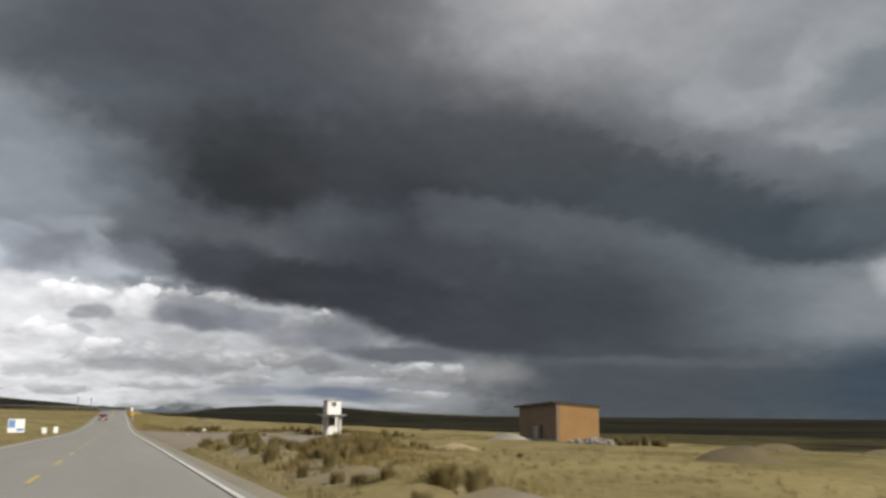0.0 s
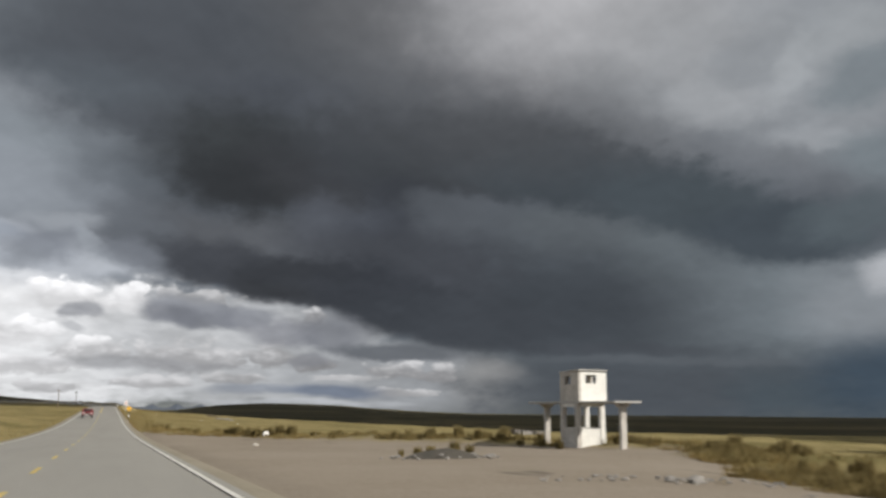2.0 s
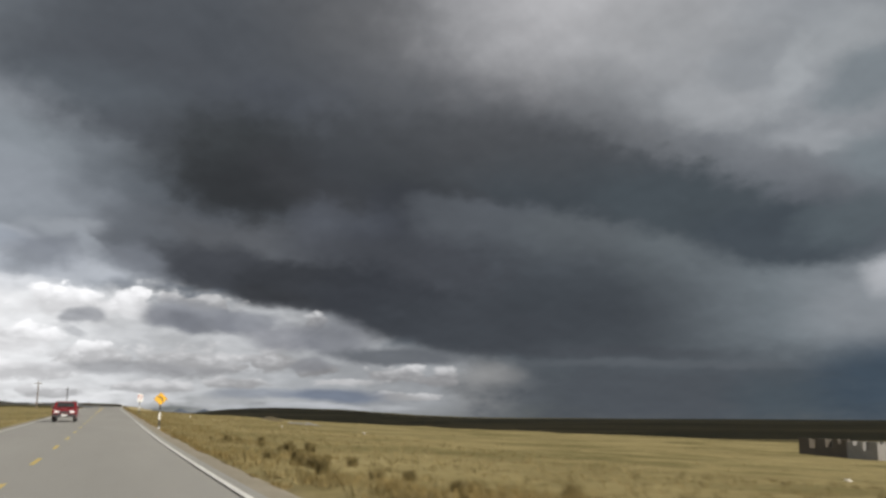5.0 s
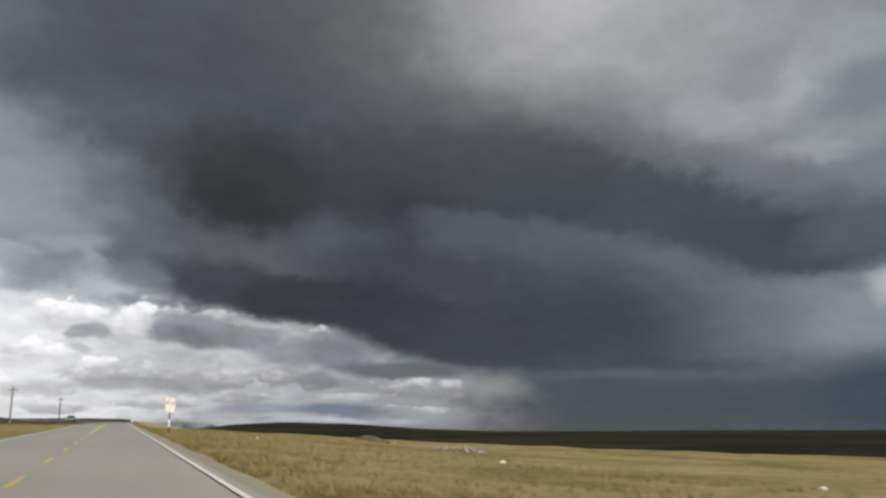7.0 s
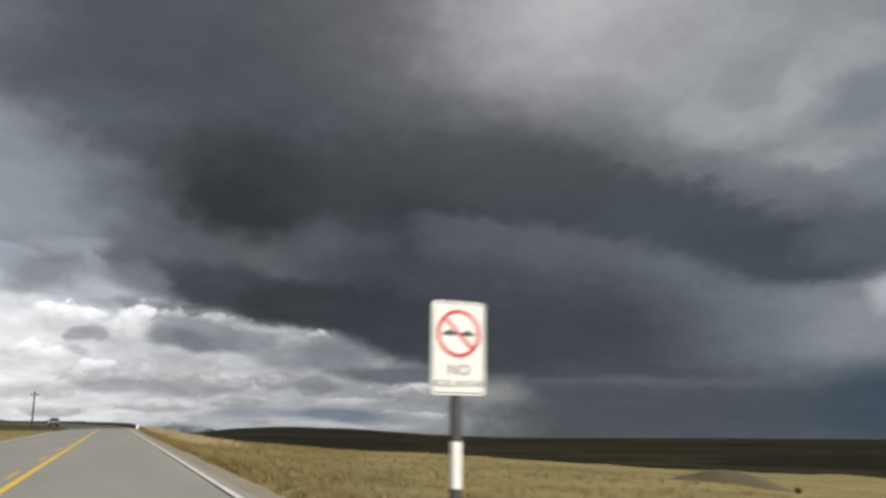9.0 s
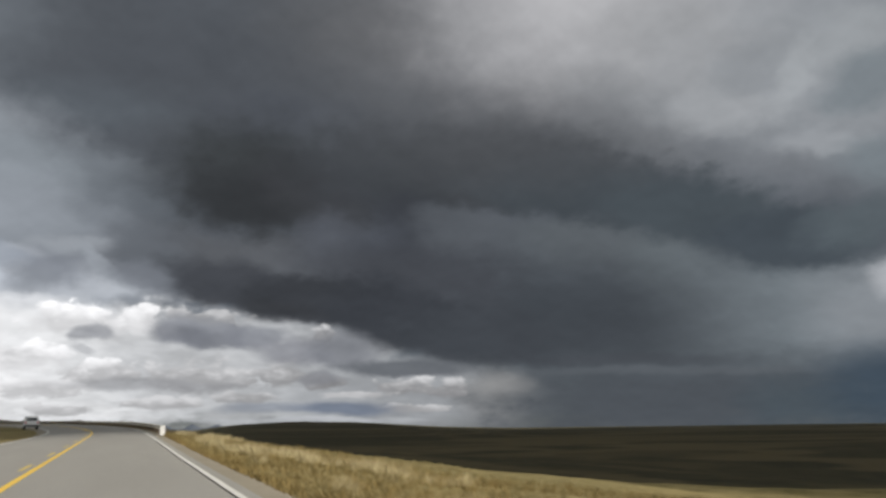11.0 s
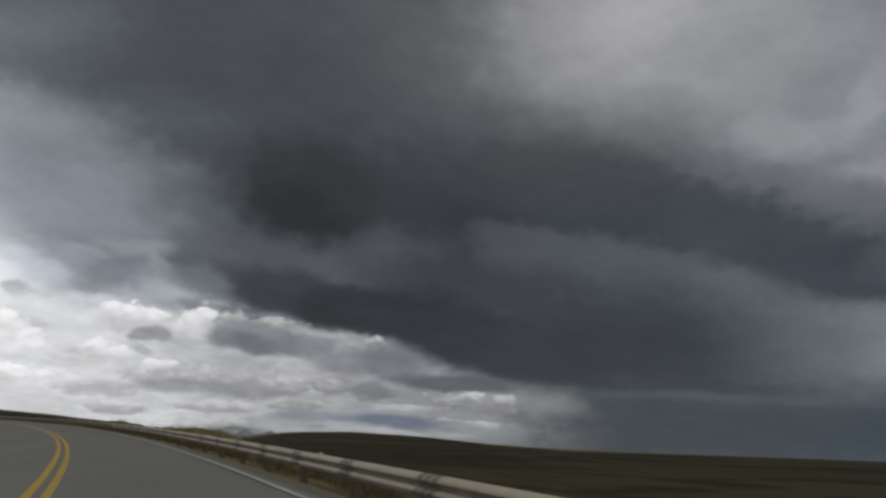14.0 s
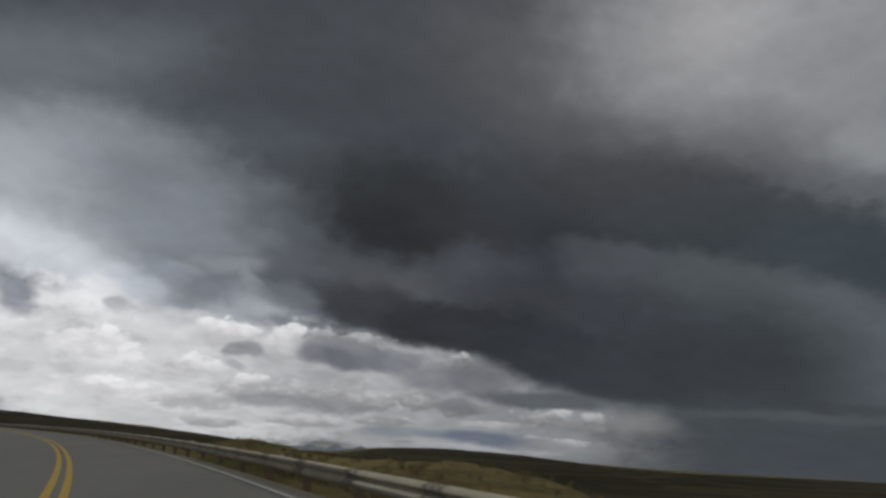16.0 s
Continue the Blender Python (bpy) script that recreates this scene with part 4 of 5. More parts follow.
# ---------------------------------------------------------------- whitewashed lookout
def lookout():
    t = thing("lookout_tower", "abandoned whitewashed lookout tower with a thin concrete canopy", "tower", pose(22.8, 94.4, ground_at(23.5, 95.2) - 0.02))
    w, d = 1.55, 1.7
    for i, (x, y) in enumerate(((0, 0), (w - 0.24, 0), (0, d - 0.24), (w - 0.24, d - 0.24))):
        bm = slab(x, x + 0.24, y, y + 0.24, -0.3, 2.08, bevel=0.015)
        for v in bm.verts:
            if v.co.z < 0 and i == 1:
                v.co.x += 0.06 if v.co.x > 1.4 else 0
        part("pillar", bm, GRIMY_SHADED_WASH if i in (0, 2) else WHITEWASH, t)
    part("parapet", slab(0.05, 0.17, 0.24, d - 0.24, -0.3, 0.92), GRIMY_SHADED_WASH, t, "stained grey parapet with shade in its colour")
    part("parapet", slab(0.24, w - 0.24, 0.05, 0.17, -0.3, 0.88), WHITEWASH, t)
    part("parapet", slab(w - 0.17, w - 0.05, 0.24, d - 0.24, -0.3, 0.92), WHITEWASH, t)
    part("parapet", slab(0.24, w - 0.24, d - 0.17, d - 0.05, -0.3, 0.92), WHITEWASH, t)
    part("lintel", slab(0.02, 0.2, 0.24, d - 0.24, 1.93, 2.08), WHITEWASH, t)
    part("lintel", slab(0.24, w - 0.24, 0.02, 0.2, 1.93, 2.08), WHITEWASH, t)
    part("floor_slab", slab(-0.02, w + 0.02, -0.22, d + 0.02, 2.08, 2.2, bevel=0.01), CONCRETE, t)
    lo, hi = 2.2, 3.6
    part("cabin_wall", holed(bmesh.new(), "x", 0, 0.12, -0.2, d, lo, hi, [(0.62, 1.24, 3.02, 3.46)]), GRIMY_SHADED_WASH, t, "stained, shade-toned whitewashed wall with a small window")
    part("cabin_wall", holed(bmesh.new(), "x", w - 0.12, 0.12, -0.2, d, lo, hi, [(0.5, 1.1, 2.95, 3.45)]), WHITEWASH, t)
    part("cabin_wall", holed(bmesh.new(), "y", -0.2, 0.12, 0.12, w - 0.12, lo, hi, [(0.40, 0.98, 3.06, 3.47)]), WHITEWASH, t)
    part("cabin_wall", holed(bmesh.new(), "y", d - 0.12, 0.12, 0.12, w - 0.12, lo, hi, [(0.45, 1.05, 2.95, 3.45)]), WHITEWASH, t)
    for x0, x1, y0, y1, z0, z1 in ((0.03, 0.08, 0.91, 0.95, 3.02, 3.46), (0.40, 0.98, -0.17, -0.13, 3.25, 3.28), (0.67, 0.70, -0.17, -0.13, 3.06, 3.47)):
        part("window_bar", slab(x0, x1, y0, y1, z0, z1), OLD_WOOD, t)
    roof = slab(-0.05, w + 0.05, -0.26, d + 0.05, hi, hi + 0.07, bevel=0.01)
    for v in roof.verts:
        v.co.z += 0.03 * (d - v.co.y)
    part("roof", roof, CONCRETE, t)
    for y0, y1 in ((d, 5.3), (-3.4, -0.2)):
        part("canopy", slab(0.0, 1.45, y0, y1, 2.09, 2.19, bevel=0.02), CONCRETE, t, "thin grey concrete canopy slab")
    for y, x in ((4.35, 0.55), (-2.75, 0.75)):
        bm = bmesh.new()
        box(bm, x, x + 0.28, y, y + 0.2, -0.35, 1.75)
        box(bm, x - 0.28, x + 0.56, y - 0.02, y + 0.22, 1.9, 2.09)
        for v in bm.verts:
            if v.co.z > 1.7 and v.co.z < 1.95 and v.co.x < x - 0.2:
                v.co.x += 0.22
            elif v.co.z > 1.85 and v.co.z < 1.95 and v.co.x > x + 0.5:
                v.co.x -= 0.22
        box(bm, x, x + 0.28, y, y + 0.2, 1.75, 1.9)
        part("canopy_post", bm, GRIMY_SHADED_WASH, t)


lookout()


# ---------------------------------------------------------------- ruin in the field
def ruin():
    g = ground_at(78.5, 214)
    t = thing("ruined_house", "roofless ruined house of dark adobe and pale plaster", "ruin", pose(77.8, 213.4, g) @ Matrix.Diagonal((1, 0.80, 1, 1)))
    part("dark_wall", holed(bmesh.new(), "x", 0, 0.4, 5.2, 14.4, -1.0, 2.1, [(8.0, 9.2, 1.2, 2.1), (11.2, 12.3, 1.0, 2.1), (6.3, 6.9, 1.6, 2.1)]), DARK_ADOBE, t)
    part("pale_wall", holed(bmesh.new(), "x", -0.1, 0.4, 0.0, 5.2, -1.0, 1.9, [(1.3, 2.4, 1.0, 1.9), (3.4, 4.1, 1.5, 1.9)]), PALE_PLASTER, t)
    part("side_wall", holed(bmesh.new(), "y", 14.0, 0.4, 0.4, 5.0, -1.0, 1.9, []), DARK_ADOBE, t)
    part("side_wall", holed(bmesh.new(), "y", 0.0, 0.4, 0.3, 5.0, -1.0, 1.7, [(2.0, 3.2, 0.2, 1.7)]), PALE_PLASTER, t)
    part("back_wall", holed(bmesh.new(), "x", 4.6, 0.4, 0.4, 14.0, -1.0, 1.8, [(3.0, 4.5, 0.9, 1.8), (8.2, 9.4, 0.9, 1.8)]), PALE_PLASTER, t)


ruin()


# ---------------------------------------------------------------- white markers
def milestone():
    bm = bmesh.new()
    n = 12
    out = [(0.30, 0.0)] + [(0.30 * math.cos(math.pi * i / n), 0.32 + 0.28 * math.sin(math.pi * i / n)) for i in range(n + 1)] + [(-0.30, 0.0)]
    inn = [(0.14, 0.0)] + [(0.14 * math.cos(math.pi * i / n), 0.2 + 0.14 * math.sin(math.pi * i / n)) for i in range(n + 1)] + [(-0.14, 0.0)]
    rings = []
    for y in (-0.11, 0.11):
        rings.append(([bm.verts.new((x, y, z)) for x, z in out], [bm.verts.new((x, y, z)) for x, z in inn]))
    for k in range(len(out) - 1):
        (o0, i0), (o1, i1) = rings
        bm.faces.new((o0[k], o0[k + 1], i0[k + 1], i0[k]))
        bm.faces.new((o1[k], i1[k], i1[k + 1], o1[k + 1]))
        bm.faces.new((o0[k], o1[k], o1[k + 1], o0[k + 1]))
        bm.faces.new((i0[k], i0[k + 1], i1[k + 1], i1[k]))
    bmesh.ops.recalc_face_normals(bm, faces=bm.faces)
    t = thing("culvert_marker", "small white painted concrete arch beside the pull-off", "marker", pose(12.6, 122.8, ground_at(12.6, 122.8) - 0.02, 0, 0, 20) @ Matrix.Scale(0.75, 4))
    part("arch", bm, WHITE_PAINT, t)
    # Near-black sheet paints the shade within the arch opening.
    part("hollow_shade", slab(-0.13, 0.13, 0.04, 0.08, 0.0, 0.3), DARK, t)


milestone()
for x, y, k, lean in ((-5.75, 123.5, 1.0, 4), (-6.9, 121.0, 0.9, -8)):
    bm = slab(-0.28, 0.28, -0.14, 0.14, -0.15, 0.85 * k, bevel=0.03)
    tagged(part("white_block", bm, WHITE_PAINT), "upright white painted concrete block on the verge", "marker", "white roadside blocks").matrix_basis = pose(x, y, ground_at(x, y), 0, lean * 0.4, lean)
for x, y, k in ((9.4, 106.8, 0.45), (14.2, 124.5, 0.35), (15.6, 119.5, 0.3), (11.0, 131.5, 0.35), (13.4, 139.0, 0.3), (9.2, 147.6, 0.32), (31.0, 171.0, 0.4), (36.0, 168.0, 0.4), (24.0, 222.0, 0.45), (19.0, 237.0, 0.4), (30.0, 290.0, 0.4), (12.0, 268.0, 0.45)):
    ob = tagged(new("pale_stone", STONES[int(x) % 6].copy()), "loose pale stone lying in the grass", "stone", "loose pale stones")
    ob.data.materials[0] = PALE_STONE
    ob.matrix_basis = pose(x, y, ground_at(x, y) + 0.05 * k, 5, 8, x * 40) @ Matrix.Diagonal((k, 0.8 * k, 0.6 * k, 1))


def notice_board():
    x, y = -7.7, 96.0
    t = thing("notice_board", "white and blue board on two posts beside the road", "sign", pose(x, y, ground_at(x, y), 0, 0, 6))
    for px in (-0.55, 0.5):
        part("post", slab(px, px + 0.07, -0.03, 0.04, -0.2, 2.4), OLD_WOOD, t)
    part("panel", slab(-0.75, 0.75, -0.07, -0.03, 0.45, 1.75, bevel=0.008), WHITE_PAINT, t)
    part("blue_field", slab(-0.7, -0.1, -0.078, -0.07, 0.9, 1.65), BLUE_PAINT, t)
    part("blue_field", slab(0.05, 0.68, -0.078, -0.07, 0.6, 0.85), BLUE_PAINT, t)


notice_board()


# ---------------------------------------------------------------- road signs
def plate(bm, corners, y0, y1):
    """A flat plate from its outline in x and z."""
    a, b = [bm.verts.new((x, y0, z)) for x, z in corners], [bm.verts.new((x, y1, z)) for x, z in corners]
    bm.faces.new(a)
    bm.faces.new(b[::-1])
    for i in range(len(a)):
        j = (i + 1) % len(a)
        bm.faces.new((a[j], a[i], b[i], b[j]))
    bmesh.ops.recalc_face_normals(bm, faces=bm.faces)
    return bm


def round_rect(w, h, r, cx=0.0, cz=0.0, n=4):
    pts = []
    for ox, oz, a0 in ((w / 2 - r, h / 2 - r, 0), (-w / 2 + r, h / 2 - r, 90), (-w / 2 + r, -h / 2 + r, 180), (w / 2 - r, -h / 2 + r, 270)):
        for i in range(n + 1):
            a = radians(a0 + 90 * i / n)
            pts.append((cx + ox + r * math.cos(a), cz + oz + r * math.sin(a)))
    return pts


def turned(pts, degrees, cx, cz):
    c, s = math.cos(radians(degrees)), math.sin(radians(degrees))
    return [(cx + (x - cx) * c - (z - cz) * s, cz + (x - cx) * s + (z - cz) * c) for x, z in pts]


def striped_post(t, high, first_dark_top):
    """Square post with bands of white and black, painted from the top."""
    z, dark = high, True
    top = high
    while top > -0.3:
        low = max(top - first_dark_top, -0.3)
        part("post_band", slab(-0.05, 0.05, -0.04, 0.05, low, top), BLACK_PAINT if dark else WHITE_PAINT, t)
        top, dark = low, not dark
    return t


def curve_sign():
    x, y = 4.55, 200.3
    g = ground_at(x + 0.8, y) + 0.02
    t = thing("curve_sign", "yellow diamond curve warning sign on a banded post", "road sign", pose(x, y, g, 0, 0, 3))
    mid = 0.36 - g
    striped_post(t, mid - 0.38, 0.46)
    part("post_head", slab(-0.045, 0.045, -0.035, 0.045, mid - 0.38, mid + 0.2), WHITE_PAINT, t)
    part("panel", plate(bmesh.new(), turned(round_rect(0.60, 0.60, 0.05, 0, mid), 45, 0, mid), -0.062, -0.045), SIGN_YELLOW, t)
    edge = bmesh.new()
    o, i = turned(round_rect(0.56, 0.56, 0.04, 0, mid), 45, 0, mid), turned(round_rect(0.535, 0.535, 0.035, 0, mid), 45, 0, mid)
    vo, vi = [edge.verts.new((a, -0.0645, b)) for a, b in o], [edge.verts.new((a, -0.0645, b)) for a, b in i]
    for k in range(len(vo)):
        j = (k + 1) % len(vo)
        edge.faces.new((vo[k], vo[j], vi[j], vi[k]))
    part("border", edge, BLACK_PAINT, t)
    # arrow that rises and bends to the left
    arrow = bmesh.new()
    path = [(0.10, mid - 0.20), (0.10, mid - 0.02)] + [(0.10 - 0.14 * (1 - math.cos(radians(a))), mid - 0.02 + 0.10 * math.sin(radians(a))) for a in (20, 40, 60, 75)] + [(-0.06, mid + 0.10)]
    half = 0.036
    rows = []
    for k, (px, pz) in enumerate(path):
        q0, q1 = path[max(0, k - 1)], path[min(len(path) - 1, k + 1)]
        dx, dz = q1[0] - q0[0], q1[1] - q0[1]
        ln = math.hypot(dx, dz)
        rows.append((arrow.verts.new((px - dz / ln * half, -0.066, pz + dx / ln * half)), arrow.verts.new((px + dz / ln * half, -0.066, pz - dx / ln * half))))
    for a, b in zip(rows, rows[1:]):
        arrow.faces.new((a[0], a[1], b[1], b[0]))
    arrow.faces.new([arrow.verts.new((px, -0.066, pz)) for px, pz in ((-0.19, mid + 0.17), (-0.10, mid + 0.02), (-0.015, mid + 0.17))])
    part("arrow", arrow, BLACK_PAINT, t, "black left-bending arrow")


def writing(text, size, x, z, y, parent, name, spacing=1.0):
    cu = bpy.data.curves.new(name, "FONT")
    cu.body, cu.size, cu.align_x, cu.align_y, cu.extrude, cu.space_character = text, size, "CENTER", "CENTER", 0.0015, spacing
    cu.materials.append(BLACK_PAINT)
    ob = new(name, cu)
    ob.parent = parent
    ob.matrix_basis = pose(x, y, z, 90, 0, 0)
    return ob


def ring(bm, r0, r1, cx, cz, y, n=40):
    a = [bm.verts.new((cx + r0 * math.cos(6.28318 * i / n), y, cz + r0 * math.sin(6.28318 * i / n))) for i in range(n)]
    b = [bm.verts.new((cx + r1 * math.cos(6.28318 * i / n), y, cz + r1 * math.sin(6.28318 * i / n))) for i in range(n)]
    for i in range(n):
        j = (i + 1) % n
        bm.faces.new((a[i], a[j], b[j], b[i]))
    return bm


def no_passing_sign():
    x, y = 5.18, 263.8
    g = ground_at(x + 0.6, y) + 0.02
    t = thing("no_passing_sign", "white no-overtaking sign with a red barred ring", "road sign", pose(x, y, g, 0, 0, 4))
    top, low = 1.97 - g, 0.93 - g
    mid = (top + low) / 2
    striped_post(t, low, 0.50)
    part("panel", plate(bmesh.new(), round_rect(0.66, top - low, 0.05, 0, mid), -0.062, -0.045), WHITE_PAINT, t)
    part("post_head", slab(-0.045, 0.045, -0.035, 0.045, low, top - 0.1), BLACK_PAINT, t)
    edge = bmesh.new()
    vo = [edge.verts.new((a, -0.0645, b)) for a, b in round_rect(0.62, top - low - 0.04, 0.04, 0, mid)]
    vi = [edge.verts.new((a, -0.0645, b)) for a, b in round_rect(0.60, top - low - 0.06, 0.035, 0, mid)]
    for k in range(len(vo)):
        j = (k + 1) % len(vo)
        edge.faces.new((vo[k], vo[j], vi[j], vi[k]))
    part("border", edge, BLACK_PAINT, t)
    cz = top - 0.36
    part("red_ring", ring(bmesh.new(), 0.27, 0.225, 0, cz, -0.066), SIGN_RED, t)
    for cx in (-0.11, 0.11):
        car = bmesh.new()
        plate(car, [(cx - 0.085, cz - 0.025), (cx + 0.085, cz - 0.025), (cx + 0.085, cz + 0.008), (cx + 0.05, cz + 0.012), (cx + 0.03, cz + 0.036), (cx - 0.03, cz + 0.036), (cx - 0.05, cz + 0.012), (cx - 0.085, cz + 0.008)], -0.0655, -0.0635)
        part("car_symbol", car, BLACK_PAINT, t)
    bar = turned([(-0.235, cz - 0.02), (0.235, cz - 0.02), (0.235, cz + 0.02), (-0.235, cz + 0.02)], -45, 0, cz)
    part("red_bar", plate(bmesh.new(), bar, -0.068, -0.0665), SIGN_RED, t)
    writing("NO", 0.17, 0, low + 0.27, -0.0645, t, "word", 1.1)
    writing("ADELANTAR", 0.112, 0, low + 0.12, -0.0645, t, "word", 1.0)
    foot = slab(-0.22, 0.22, -0.2, 0.2, -0.2, 0.03, bevel=0.03)
    part("footing", foot, CONCRETE, t)


curve_sign()
no_passing_sign()


# ---------------------------------------------------------------- poles along the far verge
def pole(x, y, high):
    t = thing("utility_pole", "tall thin weathered wooden utility pole", "utility pole", pose(x, y, ground_at(x, y)), "utility poles")
    bm = bmesh.new()
    bmesh.ops.create_cone(bm, segments=10, radius1=0.13, radius2=0.09, depth=high + 0.5, matrix=Matrix.Translation((0, 0, high / 2 - 0.25)), cap_ends=True)
    part("pole", bm, OLD_WOOD, t)
    part("crossarm", slab(-0.6, 0.6, -0.05, 0.05, high - 0.5, high - 0.38), OLD_WOOD, t)
    for px in (-0.5, 0.5):
        b = bmesh.new()
        bmesh.ops.create_cone(b, segments=8, radius1=0.05, radius2=0.03, depth=0.14, matrix=Matrix.Translation((px, 0, high - 0.31)), cap_ends=True)
        part("insulator", b, WHITE_PAINT, t)


for x, y, high in ((-14.5, 137.0, 5.6), (-12.0, 332.0, 5.4), (-9.2, 392.0, 5.4)):
    pole(x, y, high)


# ---------------------------------------------------------------- guard rail on the outside of the bend
def guardrail():
    t = thing("guardrail", "cream-painted steel guardrail with black diagonal stripes", "guardrail")
    start, gap, count, off, high = 372.0, 3.81, 72, 4.45, 0.51
    prof = [(0.0, 0.0), (-0.07, -0.035), (-0.08, -0.085), (-0.02, -0.13), (0.0, -0.155), (-0.02, -0.18), (-0.08, -0.225), (-0.07, -0.275), (0.0, -0.31)]
    for k in range(count):
        s0 = start + k * gap
        verts, faces = [], []
        m = 5
        for i in range(m):
            s = s0 + (gap - 0.02) * i / (m - 1)
            for dx, dz in prof:
                verts.append(tuple(map(float, on_road(s, off + dx, 0)))[:2] + (float(on_road(s, off, high + dz)[2]),))
        n = len(prof)
        for i in range(m - 1):
            for j in range(n - 1):
                faces.append((i * n + j, (i + 1) * n + j, (i + 1) * n + j + 1, i * n + j + 1))
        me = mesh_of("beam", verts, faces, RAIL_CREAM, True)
        me.materials.append(RAIL_MUD_SHADE)
        # Mud and painted shade darken groove and undersides, later beams all below the top.
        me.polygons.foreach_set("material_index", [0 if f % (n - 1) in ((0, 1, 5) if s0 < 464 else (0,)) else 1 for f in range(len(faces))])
        beam = new("beam", me)
        beam.parent = t
        x, y, z = map(float, on_road(s0, off + 0.12))
        th = float(line_at(s0)[2])
        post = part("post", slab(-0.07, 0.07, -0.05, 0.05, -0.7, high - 0.03), RUST, t)
        post.matrix_basis = pose(x, y, z, 0, 0, math.degrees(th))
        # black slanting stripes near each joint, each a thin skin over the beam
        for q in range(3):
            verts, faces = [], []
            for side in range(2):
                for j, (dx, dz) in enumerate(prof[:-1]):
                    s = s0 - 0.36 + 0.26 * q + 0.11 * side - dz * 0.9
                    px, py, _ = map(float, on_road(s, off + dx - 0.006))
                    verts.append((px, py, float(on_road(s, off, high + dz + 0.003)[2])))
            n = len(prof) - 1
            faces = [(j, n + j, n + j + 1, j + 1) for j in range(n - 1)]
            st = new("stripe", mesh_of("stripe", verts, faces, BLACK_PAINT))
            st.parent = beam
        if k % 4 == 2:
            s = s0 + gap * 0.52
            px, py, pz = map(float, on_road(s, off - 0.01, high))
            tab = part("reflector_tab", slab(-0.08, 0.0, -0.02, 0.02, -0.02, 0.035), WHITE_PAINT, t)
            tab.matrix_basis = pose(px, py, pz, 0, 0, math.degrees(float(line_at(s)[2])) + 60)
    x, y, z = map(float, on_road(start - 0.25, off))
    end = part("terminal", slab(-0.17, 0.15, -0.03, 0.12, -0.1, 0.55, bevel=0.03), WHITE_PAINT, t, "white painted rail end plate")
    end.matrix_basis = pose(x, y, z)


guardrail()


# ---------------------------------------------------------------- vehicles
def wheel(parent, x, y, r, wide):
    b = bmesh.new()
    bmesh.ops.create_cone(b, segments=20, radius1=r, radius2=r, depth=wide, cap_ends=True, matrix=Matrix.Translation((x, y, r)) @ pose(0, 0, 0, 0, 90, 0))
    bmesh.ops.bevel(b, geom=[e for e in b.edges if e.calc_face_angle(0) > 0.8], offset=0.03, segments=2, affect="EDGES")
    w = part("wheel", b, RUBBER, parent)
    c = bmesh.new()
    bmesh.ops.create_cone(c, segments=14, radius1=r * 0.62, radius2=r * 0.55, depth=wide + 0.02, cap_ends=True, matrix=Matrix.Translation((x, y, r)) @ pose(0, 0, 0, 0, 90, 0))
    part("rim", c, CHROME, w)


